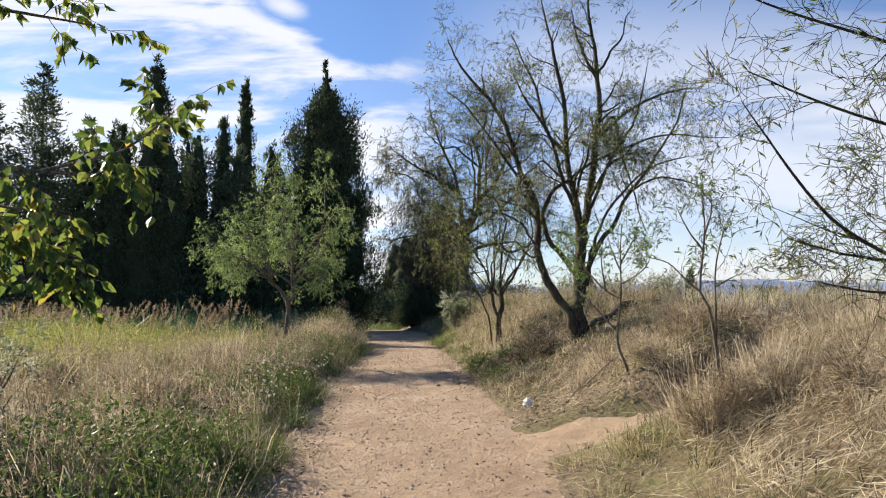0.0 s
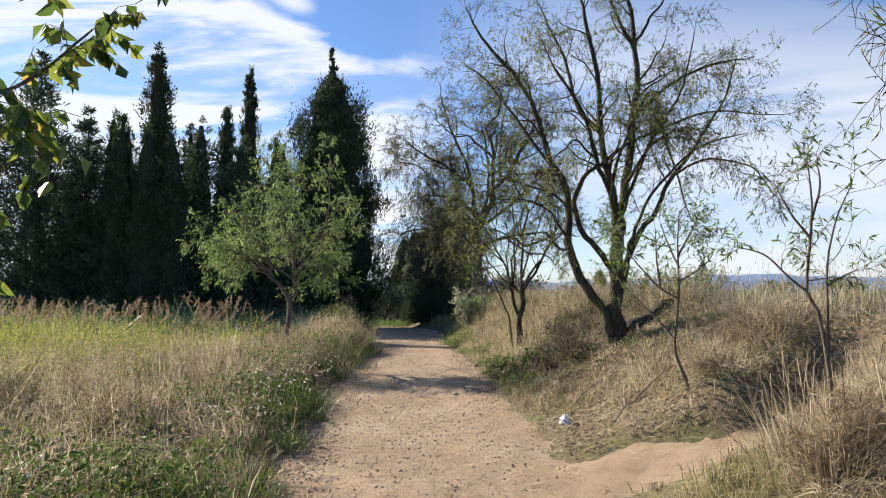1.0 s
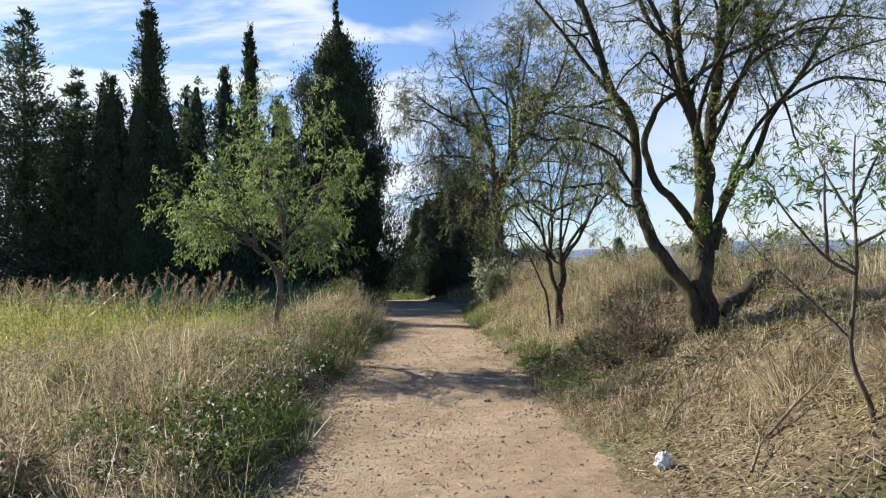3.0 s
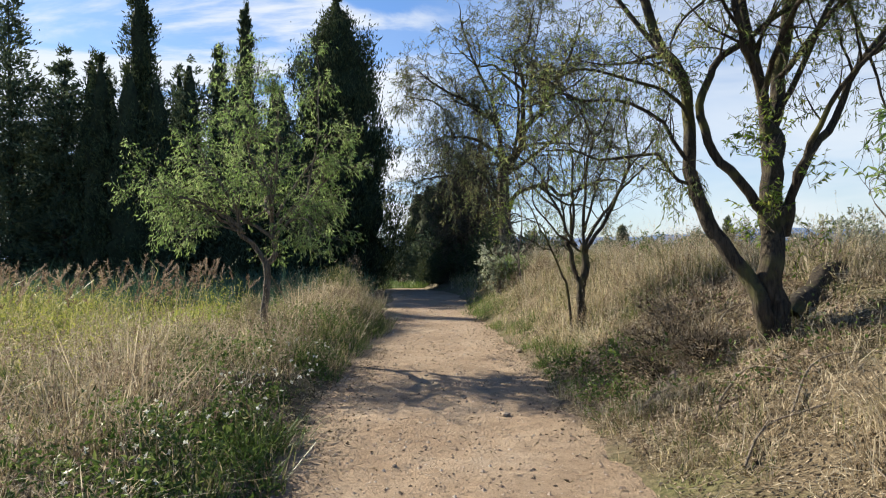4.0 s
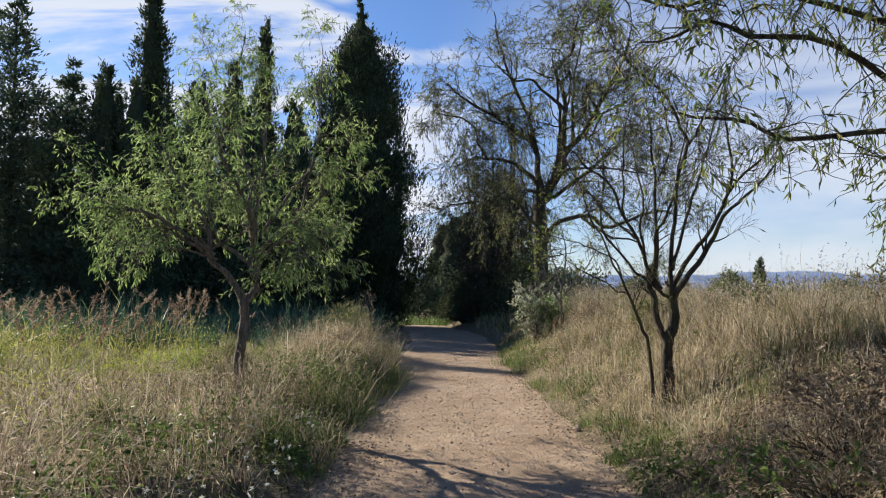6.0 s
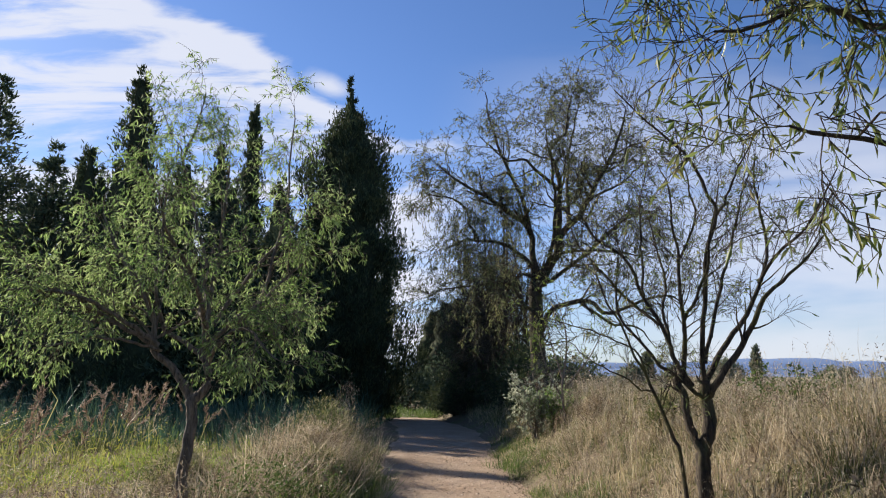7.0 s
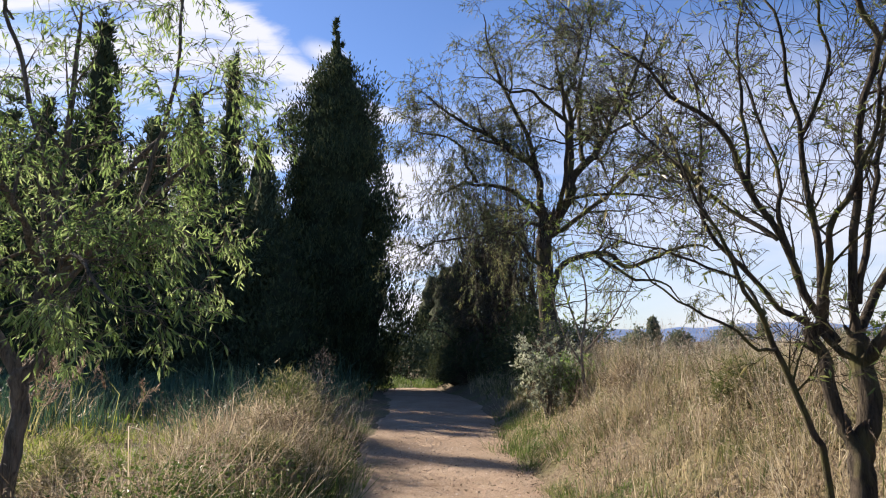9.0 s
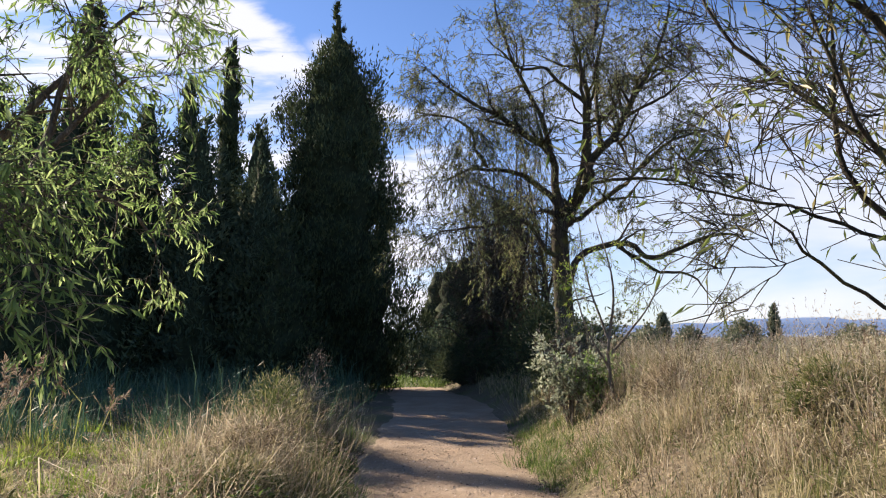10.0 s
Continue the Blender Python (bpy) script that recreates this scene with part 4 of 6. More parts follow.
# ---- conifers ----
def conifer(name, x, y, top, outline, seed, label, clumps=260, sprays=34, spray=(0.34, 0.075), upward=0.85, material=None, core=0.72,
            clump_size=0.32, trunk=0.16, spread=(0.72, 1.05), bottom=0.0, lumps=0.20, tiers=0):
    """outline: (share of the height, radius) pairs; tufts of flat sprays stand all over it."""
    rng = np.random.default_rng(seed)
    z0 = rooted(x, y)
    root = thing(name, (x, y, z0), label, name.replace("_", " "), "conifers behind the field")
    h = top - z0
    ts, rs = np.array([o[0] for o in outline]), np.array([o[1] for o in outline])
    t = Tubes()
    zz = np.linspace(0, h * 0.96, 8)
    t.add(np.stack((np.zeros(8), np.zeros(8), zz), -1), np.linspace(trunk, 0.03, 8), 7)
    t.part("trunk", MAT_BARK, root)
    grid = np.linspace(bottom, 1, 400)
    rad = np.interp(grid, ts, rs)
    w = np.cumsum(rad + 0.12)
    u = np.interp(rng.uniform(0, w[-1], clumps), w, grid)
    a = rng.uniform(0, 2 * math.pi, clumps)
    if tiers:
        u = np.clip((np.round(u * tiers + 0.3 * np.sin(2 * a + seed)) + rng.normal(size=clumps) * 0.30) / tiers, bottom, 1)
    rr = np.interp(u, ts, rs) * rng.uniform(*spread, clumps) * (1 + lumps * np.sin(23 * u + 2 * a + seed) + 0.7 * lumps * np.sin(47 * u - 3 * a + 2 * seed))
    centre = np.stack((rr * np.cos(a), rr * np.sin(a), u * h), -1)
    out = np.stack((np.cos(a), np.sin(a), np.zeros(clumps)), -1)
    idx = np.repeat(np.arange(clumps), sprays)
    n = len(idx)
    size = (clump_size * (0.55 + 0.9 * rng.uniform(size=clumps)) * np.clip(np.interp(u, ts, rs) / 0.9, 0.3, 1))[idx, None]
    pos = centre[idx] + rng.normal(size=(n, 3)) * size * np.array((0.75, 0.75, 0.6) if tiers else (0.55, 0.55, 0.95))
    axis = out[idx] * (1 - upward) + np.array((0, 0, upward)) + rng.normal(size=(n, 3)) * 0.35
    v, f = leaf_mesh(pos, axis, spray[0] * rng.uniform(0.5, 1.3, n), spray[1] * rng.uniform(0.6, 1.4, n), rng)
    part_np("foliage", v, f, material or MAT_CYPRESS, root, "", False, "stuff")
    # dark shell added to block light, with the crown's inner shade in its colour
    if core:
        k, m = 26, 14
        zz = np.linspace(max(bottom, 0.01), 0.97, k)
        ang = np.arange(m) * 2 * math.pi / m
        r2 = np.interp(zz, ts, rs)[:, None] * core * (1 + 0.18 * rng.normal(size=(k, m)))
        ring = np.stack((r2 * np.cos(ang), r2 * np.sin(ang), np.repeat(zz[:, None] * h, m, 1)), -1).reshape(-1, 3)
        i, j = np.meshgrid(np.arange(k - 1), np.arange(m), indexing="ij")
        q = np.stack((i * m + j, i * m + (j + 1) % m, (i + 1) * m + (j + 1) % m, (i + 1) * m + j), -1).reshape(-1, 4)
        part_np("shade_core", ring, [q], MAT_CORE, root, "", True)
    else:
        b = Tubes()
        for c in centre[::3]:
            s = np.array((0, 0, max(0.2, c[2] - 0.25 * math.hypot(c[0], c[1]))))
            b.add(np.linspace(s, c, 4), np.linspace(0.035, 0.008, 4), 4)
        b.part("branch_growth", MAT_BARK, root, "", "stuff")
    return root


SPIRE = [(0, 0.55), (0.15, 0.85), (0.5, 0.8), (0.75, 0.62), (0.9, 0.40), (0.97, 0.22), (1, 0.05)]
NEEDLE = [(0, 0.4), (0.2, 0.62), (0.6, 0.55), (0.85, 0.38), (0.95, 0.2), (1, 0.04)]
BROAD = [(0, 2.5), (0.18, 2.8), (0.47, 2.3), (0.64, 2.0), (0.753, 1.65), (0.80, 1.25), (0.84, 0.85), (0.87, 0.52), (0.895, 0.28), (0.91, 0.18), (0.95, 0.16), (1, 0.04)]
LOOSE = [(0, 1.2), (0.2, 1.9), (0.5, 1.6), (0.75, 1.0), (0.92, 0.45), (1, 0.1)]
FULL = [(0, 1.2), (0.25, 1.55), (0.5, 1.3), (0.75, 0.8), (0.92, 0.32), (1, 0.06)]
POINTED = [(0, 1.0), (0.2, 1.35), (0.5, 1.0), (0.75, 0.5), (0.92, 0.2), (1, 0.04)]


def conifer_belt():
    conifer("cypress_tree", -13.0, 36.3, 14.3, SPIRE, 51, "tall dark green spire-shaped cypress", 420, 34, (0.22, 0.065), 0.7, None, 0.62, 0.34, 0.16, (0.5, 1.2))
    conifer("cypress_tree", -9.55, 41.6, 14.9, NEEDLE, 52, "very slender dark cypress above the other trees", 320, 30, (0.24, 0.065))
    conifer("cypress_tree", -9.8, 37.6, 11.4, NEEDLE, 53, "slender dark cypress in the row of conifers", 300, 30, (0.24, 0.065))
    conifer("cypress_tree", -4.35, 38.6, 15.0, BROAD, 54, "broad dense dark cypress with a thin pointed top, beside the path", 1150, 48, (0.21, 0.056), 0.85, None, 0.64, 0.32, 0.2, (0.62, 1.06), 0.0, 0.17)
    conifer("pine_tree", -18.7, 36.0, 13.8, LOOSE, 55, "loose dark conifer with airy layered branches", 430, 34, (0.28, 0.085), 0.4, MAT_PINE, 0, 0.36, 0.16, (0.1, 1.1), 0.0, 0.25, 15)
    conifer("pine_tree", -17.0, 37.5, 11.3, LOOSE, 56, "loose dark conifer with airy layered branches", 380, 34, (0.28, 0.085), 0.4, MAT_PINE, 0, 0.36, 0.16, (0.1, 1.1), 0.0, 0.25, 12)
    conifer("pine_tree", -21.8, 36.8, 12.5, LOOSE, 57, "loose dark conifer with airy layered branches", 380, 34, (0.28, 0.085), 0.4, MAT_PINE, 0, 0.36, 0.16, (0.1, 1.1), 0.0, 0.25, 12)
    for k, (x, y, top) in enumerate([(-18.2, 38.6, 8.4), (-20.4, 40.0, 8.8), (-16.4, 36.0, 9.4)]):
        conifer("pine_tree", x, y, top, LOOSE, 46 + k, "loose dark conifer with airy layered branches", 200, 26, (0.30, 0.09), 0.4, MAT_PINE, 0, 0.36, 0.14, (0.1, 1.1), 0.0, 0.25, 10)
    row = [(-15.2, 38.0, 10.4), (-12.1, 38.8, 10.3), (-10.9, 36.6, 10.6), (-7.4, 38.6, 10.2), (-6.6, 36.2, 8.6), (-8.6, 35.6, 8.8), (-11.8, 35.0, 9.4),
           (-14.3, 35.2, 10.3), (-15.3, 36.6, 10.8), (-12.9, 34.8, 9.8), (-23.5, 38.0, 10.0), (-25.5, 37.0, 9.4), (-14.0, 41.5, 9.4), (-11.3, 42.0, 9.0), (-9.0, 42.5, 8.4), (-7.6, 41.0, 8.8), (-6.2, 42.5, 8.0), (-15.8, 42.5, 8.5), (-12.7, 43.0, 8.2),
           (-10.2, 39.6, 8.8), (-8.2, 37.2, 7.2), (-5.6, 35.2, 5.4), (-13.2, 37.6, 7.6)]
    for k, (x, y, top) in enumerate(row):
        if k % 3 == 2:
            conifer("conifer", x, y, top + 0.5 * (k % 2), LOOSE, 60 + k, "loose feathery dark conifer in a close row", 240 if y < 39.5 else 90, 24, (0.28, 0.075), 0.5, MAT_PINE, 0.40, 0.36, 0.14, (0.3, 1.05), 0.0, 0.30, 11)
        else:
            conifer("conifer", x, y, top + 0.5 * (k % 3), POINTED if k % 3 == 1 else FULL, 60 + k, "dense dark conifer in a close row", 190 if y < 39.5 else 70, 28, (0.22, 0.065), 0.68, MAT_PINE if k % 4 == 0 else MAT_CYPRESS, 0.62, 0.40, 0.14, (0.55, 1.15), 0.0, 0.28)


# ---- shrubs ----
def shrub(name, x, y, wide, tall, seed, material, label, stems=9, leaves=60, leaf=(0.05, 0.02), bark=None, upright=0.7, levels=3, category="shrub", per=(6, 5, 5)):
    z = rooted(x, y)
    root = thing(name, (x, y, z), label, category)
    t = Tree(seed, levels=levels, per_metre=per, ratio=(0.5, 0.5, 0.5), rise=(0.06, 0.03, 0.0), leaves=leaves, leaf=leaf, leaf_droop=0.0, shortest=0.08)
    for k in range(stems):
        a = 2 * math.pi * k / stems + t.rng.uniform(-0.4, 0.4)
        w = wide * t.rng.uniform(0.3, 1.0)
        h = tall * t.rng.uniform(0.65, 1.0)
        e = (math.cos(a) * w, math.sin(a) * w, h)
        t.limb([(0.1 * e[0], 0.1 * e[1], 0), (e[0] * 0.35, e[1] * 0.35, h * 0.5), (e[0] * 0.9, e[1] * 0.9, h * (0.8 + 0.2 * upright))], 0.012 + 0.006 * tall, 0.004, 5, 0.2, 0.8, 8)
    stems_all = Tubes()
    for b in t.limbs:
        for v, f in zip(b.v, b.f):
            stems_all.v.append(v)
            stems_all.f.append(f + stems_all.n)
            stems_all.n += len(v)
    stems_all.part("stem_growth", bark or MAT_BARK_PALE, root, "", "stuff")
    t.limbs = []
    t.finish(root, bark or MAT_BARK_PALE, material)
    return root


def clump_shrub(name, x, y, wide, tall, seed, material, label, clumps=70, per=46, leaf=(0.14, 0.06), bark=None):
    """A dense bush: leaf clumps at the ends of stems that fan out from its foot."""
    rng = np.random.default_rng(seed)
    root = thing(name, (x, y, rooted(x, y)), label, "shrub")
    u = unit(rng.normal(size=(clumps, 3)) * np.array((1, 1, 0.9)))
    u[:, 2] = np.abs(u[:, 2])
    c = u * (rng.uniform(0.35, 1.0, clumps) ** 0.5)[:, None] * np.array((wide, wide, tall * 0.85))
    c[:, 2] += 0.12 * tall
    stems = Tubes()
    for p in c:
        foot = p * np.array((0.12, 0.12, 0))
        stems.add(np.array([foot, (foot + p) * 0.5 + rng.normal(size=3) * 0.05, p]), np.array((0.02, 0.012, 0.005)) * (0.5 + 0.3 * tall), 4)
    stems.part("stem_growth", bark or MAT_BARK, root, "", "stuff")
    i = np.repeat(np.arange(clumps), per)
    pos = c[i] + rng.normal(size=(len(i), 3)) * 0.12 * (wide + tall) * 0.6
    v, f = leaf_mesh(pos, u[i] + rng.normal(size=(len(i), 3)) * 0.7, leaf[0] * rng.uniform(0.6, 1.3, len(i)), leaf[1] * rng.uniform(0.6, 1.3, len(i)), rng)
    part_np("foliage", v, f, material, root, "", False, "stuff")
    return root


def path_end():
    for k, (x, y, h) in enumerate([(0.75, 38.0, 4.6), (0.95, 36.2, 6.2), (1.35, 38.2, 7.2), (1.75, 35.6, 7.2), (2.2, 33.6, 7.0), (1.75, 30.8, 6.0), (2.0, 37.4, 6.6), (1.45, 33.0, 5.6), (2.4, 30.0, 5.4)]):
        z = rooted(x, y)
        root = thing("dark_tree", (x, y, z), "thin dark tree hung with dead twigs at the shaded path end", "tree", "dark trees at the path end")
        t = Tree(300 + k, levels=3, per_metre=(3.8, 2.5, 2.2), ratio=(0.34, 0.55, 0.5), rise=(-0.02, -0.14, -0.28), leaves=11, leaf=(0.18, 0.014), leaf_droop=2.0, shortest=0.25, angle=(30, 80))
        g = t.rng
        t.limb([(0, 0, 0), (0.1 * g.normal(), 0.1 * g.normal(), h * 0.4), (0.25 * g.normal(), 0.2 * g.normal(), h)], 0.09, 0.015, 8, 0.12, 0.9)
        for q in range(3):
            a = g.uniform(0, 6.28)
            zz = h * g.uniform(0.12, 0.4)
            t.limb([(0, 0, zz), (0.35 * math.cos(a), 0.35 * math.sin(a), zz + h * 0.25), (0.6 * math.cos(a), 0.6 * math.sin(a), min(h, zz + h * 0.5))], 0.045, 0.01, 6, 0.1, 0.9)
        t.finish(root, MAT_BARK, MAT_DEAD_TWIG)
    for k, (x, y, w, h) in enumerate([(0.5, 37.6, 0.7, 1.7), (0.9, 36.0, 0.9, 2.1), (1.6, 34.6, 0.9, 1.9), (0.8, 39.5, 1.0, 2.5), (2.1, 32.6, 0.8, 1.8), (2.4, 34.6, 0.9, 2.3), (0.2, 42.5, 0.8, 2.2), (2.2, 29.4, 0.7, 1.9), (3.0, 32.4, 0.6, 1.2), (2.3, 27.4, 0.6, 1.4), (2.2, 25.4, 0.55, 1.1)]):
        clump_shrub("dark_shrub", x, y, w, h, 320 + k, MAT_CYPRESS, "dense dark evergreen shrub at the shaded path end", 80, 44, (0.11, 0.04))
    HANG = [(0, 0.35), (0.25, 0.5), (0.6, 0.55), (0.85, 0.4), (1, 0.12)]
    WIDE = [(0, 1.2), (0.3, 1.5), (0.6, 1.3), (0.85, 0.8), (1, 0.25)]
    for k, (x, y, top) in enumerate([(0.85, 37.0, 4.2), (1.15, 35.4, 5.4), (1.65, 34.2, 4.9), (1.95, 32.4, 5.6), (2.3, 36.0, 6.2), (2.25, 30.6, 4.6), (-0.7, 56.0, 6.0), (0.2, 55.0, 6.5), (1.0, 57.0, 7.0)]):
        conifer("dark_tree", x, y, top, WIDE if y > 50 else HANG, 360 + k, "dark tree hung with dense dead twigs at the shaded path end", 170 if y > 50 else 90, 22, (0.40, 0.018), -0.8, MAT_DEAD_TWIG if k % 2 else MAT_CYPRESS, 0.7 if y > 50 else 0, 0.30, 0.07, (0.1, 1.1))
    for k, (x, y, h) in enumerate([(-2.4, 52.0, 3.0), (0.2, 54.0, 3.6), (3.5, 52.0, 3.4), (7.5, 50.0, 3.0)]):
        clump_shrub("hedge_shrub", x, y, 1.9, h, 340 + k, MAT_PINE, "green shrub beyond the far end of the path", 70, 40, (0.24, 0.13))


def shrubs():
    shrub("grey_shrub", -3.05, 3.7, 0.42, 0.85, 351, MAT_SILVER, "silvery grey-leaved shrub in the verge", 12, 80, (0.035, 0.014))
    shrub("pale_shrub", 1.68, 21.6, 0.48, 1.1, 352, MAT_SILVER, "pale grey-green shrub at the path edge", 11, 55, (0.06, 0.026))
    shrub("green_shrub", 2.05, 21.6, 0.5, 0.7, 353, MAT_FRESH, "low green shrub at the path edge", 9, 50, (0.06, 0.026))
    shrub("bramble", 1.95, 23.2, 0.6, 1.1, 354, MAT_LITTER, "brown withered bramble at the path edge", 10, 24, (0.06, 0.03))
    shrub("dead_shrub", -2.25, 22.4, 0.30, 1.15, 355, MAT_LITTER, "bare dead shrub with reddish twigs", 6, 4, (0.04, 0.02))
    shrub("bramble", 1.95, 10.7, 0.40, 0.22, 356, MAT_GREEN, "low dark green bramble on the bank", 9, 22, (0.05, 0.028))
    shrub("bramble", 1.62, 11.5, 0.32, 0.20, 357, MAT_GREEN, "low dark green bramble at the foot of the bank", 8, 24, (0.05, 0.028))
    shrub("bramble", 2.6, 11.3, 0.5, 0.45, 358, MAT_LITTER, "brown withered bramble on the bank", 9, 26, (0.05, 0.025))
    shrub("field_shrub", 5.6, 13.2, 0.7, 0.75, 359, MAT_SILVER, "grey-green shrub on top of the bank", 9, 40, (0.06, 0.02))
    shrub("field_shrub", 4.9, 15.0, 0.5, 0.6, 360, MAT_MIXED, "half-dry shrub on top of the bank", 8, 40, (0.06, 0.02))
    shrub("bramble", 3.9, 15.8, 0.5, 0.5, 361, MAT_GREEN, "low green shrub in the dry grass", 8, 40, (0.05, 0.026))
    shrub("thicket", 2.2, 23.8, 0.8, 1.3, 362, MAT_MIXED, "tangled half-bare thicket under the willow", 12, 16, (0.06, 0.025))
    for k, (x, y, w, h) in enumerate([(-1.95, 18.4, 0.45, 0.75), (-2.0, 19.6, 0.5, 0.9), (-2.4, 20.8, 0.5, 1.0), (-2.2, 21.8, 0.35, 0.8), (-1.8, 17.4, 0.3, 0.5), (-3.3, 16.2, 0.4, 0.5), (2.5, 19.6, 0.35, 0.4), (2.9, 16.8, 0.4, 0.4),
                                       (-3.6, 9.6, 0.4, 0.42), (-2.7, 6.6, 0.35, 0.38), (-4.4, 7.4, 0.4, 0.45), (-2.9, 12.0, 0.4, 0.45)]):
        clump_shrub("tangled_weed", x, y, w, h, 380 + k, MAT_MIXED if k % 3 else MAT_DRY, "tangled half-dry weeds beside the path", 60, 50, (0.09, 0.010), MAT_STICK)
    for k, (x, y, w, h) in enumerate([(2.45, 3.75, 0.3, 0.42), (2.95, 3.9, 0.4, 0.34), (3.4, 3.2, 0.5, 0.22), (3.0, 6.6, 0.4, 0.22), (3.6, 6.9, 0.5, 0.3)]):
        clump_shrub("dead_weed", x, y, w, h, 540 + k, MAT_TAN if k % 2 else MAT_DRY, "collapsed tangle of dry weeds by the side track", 44, 40, (0.11, 0.006), MAT_STICK)
    for k, (x, y, w, h) in enumerate([(2.1, 10.3, 0.4, 0.30), (2.4, 9.9, 0.35, 0.25), (2.35, 10.9, 0.45, 0.35)]):
        clump_shrub("dead_bramble", x, y, w, h, 520 + k, MAT_LITTER, "matted brown dead bramble below the willow", 44, 22, (0.07, 0.012), MAT_BARK)
    for k, (x, y) in enumerate([(-1.75, 9.2), (-1.7, 10.4), (-1.8, 7.4), (-1.75, 5.6), (-1.65, 12.4), (-1.8, 3.4), (-1.65, 19.4), (-2.4, 4.0), (-2.1, 2.6)]):
        clump_shrub("green_herb", x, y, 0.22, 0.20, 370 + k, MAT_GREEN, "low leafy green herb at the path edge", 40, 12, (0.045, 0.026), MAT_GREEN)


# ---- branches that hang into view at the start ----
def leaf_blade(bend, seed):
    """A broad pointed leaf with a bent midrib, in its own frame: stalk at the origin, along -z."""
    rng = np.random.default_rng(seed)
    prof = [(0.0, 0.0), (0.12, 0.55), (0.32, 0.95), (0.55, 0.82), (0.8, 0.42), (1.0, 0.0)]
    bm = bmesh.new()
    rows = []
    for t, w in prof:
        y = bend * t * t
        c = bm.verts.new((0, y, -t * 0.11))
        if w:
            l = bm.verts.new((-w * 0.036, y + 0.010 * w + rng.normal() * 0.002, -t * 0.11))
            r = bm.verts.new((w * 0.036, y + 0.010 * w + rng.normal() * 0.002, -t * 0.11))
            rows.append((l, c, r))
        else:
            rows.append((c, c, c))
    for a, b in zip(rows, rows[1:]):
        for i in (0, 1):
            q = []
            for v in (a[i], a[i + 1], b[i + 1], b[i]):
                if v not in q:
                    q.append(v)
            if len(q) > 2:
                bm.faces.new(q)
    me = bpy.data.meshes.new("leaf")
    bm.to_mesh(me)
    bm.free()
    me.materials.append(MAT_YELLOWING_LEAF)
    return me


def overhanging_tree():
    x, y = -4.0, 2.1
    z = rooted(x, y)
    r = (x, y, z)
    root = thing("overhanging_tree", r, "broad-leaved tree whose yellowing leaves hang into the view", "tree")
    t = Tree(81, levels=2, per_metre=(6.5, 5.0), ratio=(0.36, 0.5), rise=(-0.03, -0.10), leaves=34, leaf_droop=1.2, shortest=0.2, wander=0.2, thin=0.45)
    L = lambda pts: local([(0.02 + 0.75 * a, -0.42 + 0.75 * b, 0.35 + 0.75 * c) for a, b, c in pts], r)
    t.limb(local([(x, y, z), (-3.95, 2.1, 1.2), (-3.88, 2.15, 2.5), (-3.95, 2.2, 3.8)], r), 0.11, 0.04, 10, 0.95, 0.2)
    t.pos, t.axis = [], []
    t.limb(L([(-5.2, 3.45, 2.2), (-4.2, 3.6, 2.5), (-3.4, 3.7, 2.42), (-2.6, 3.7, 2.36), (-2.0, 3.7, 2.3)]), 0.028, 0.005, 6, 0.42, 0.28)
    t.limb(L([(-3.7, 3.65, 2.45), (-3.1, 3.5, 2.15), (-2.6, 3.4, 2.05)]), 0.014, 0.004, 5, 0.2, 0.4)
    t.limb(L([(-2.7, 3.7, 2.36), (-2.1, 3.8, 2.55), (-1.72, 3.8, 2.85)]), 0.011, 0.004, 5, 0.35, 0.25)
    t.limb(L([(-4.4, 3.6, 2.45), (-3.6, 3.9, 2.1), (-3.0, 4.0, 1.85), (-2.5, 4.0, 1.75)]), 0.014, 0.004, 5, 0.3, 0.4)
    t.limb(L([(-5.2, 3.45, 3.2), (-4.2, 3.6, 3.55), (-3.2, 3.7, 3.62), (-2.3, 3.7, 3.48)]), 0.022, 0.004, 6, 0.55, 0.22)
    for i, b in enumerate(t.limbs):
        b.part("trunk" if i == 0 else "limb", MAT_BARK_PALE, root)
    t.twigs.part("twig_growth", MAT_BARK_PALE, root, "", "stuff")
    pos, axis = np.concatenate(t.pos), np.concatenate(t.axis)
    near = np.flatnonzero(pos[:, 0] + x > -2.7)
    pick = t.rng.permutation(near)[:300]
    rest = np.setdiff1d(np.arange(len(pos)), pick)[:1500]
    v, f = leaf_mesh(pos[rest], axis[rest], 0.085 * t.rng.uniform(0.6, 1.1, len(rest)), 0.05, t.rng)
    part_np("crown", v, f, MAT_YELLOWING_CROWN, root, "", False, "stuff")
    blades = [leaf_blade(b, k) for k, b in enumerate((0.01, 0.03, -0.02, 0.05))]
    for k, i in enumerate(pick):
        ob = new("leaf", blades[k % 4])
        ob.parent = root
        d = Vector(axis[i])
        q = (-d).to_track_quat("Z", "Y")
        s = t.rng.uniform(0.55, 0.95)
        ob.matrix_basis = Matrix.LocRotScale(Vector(pos[i]), q @ Euler((0, 0, t.rng.uniform(0, 6.28))).to_quaternion(), (s, s, s))


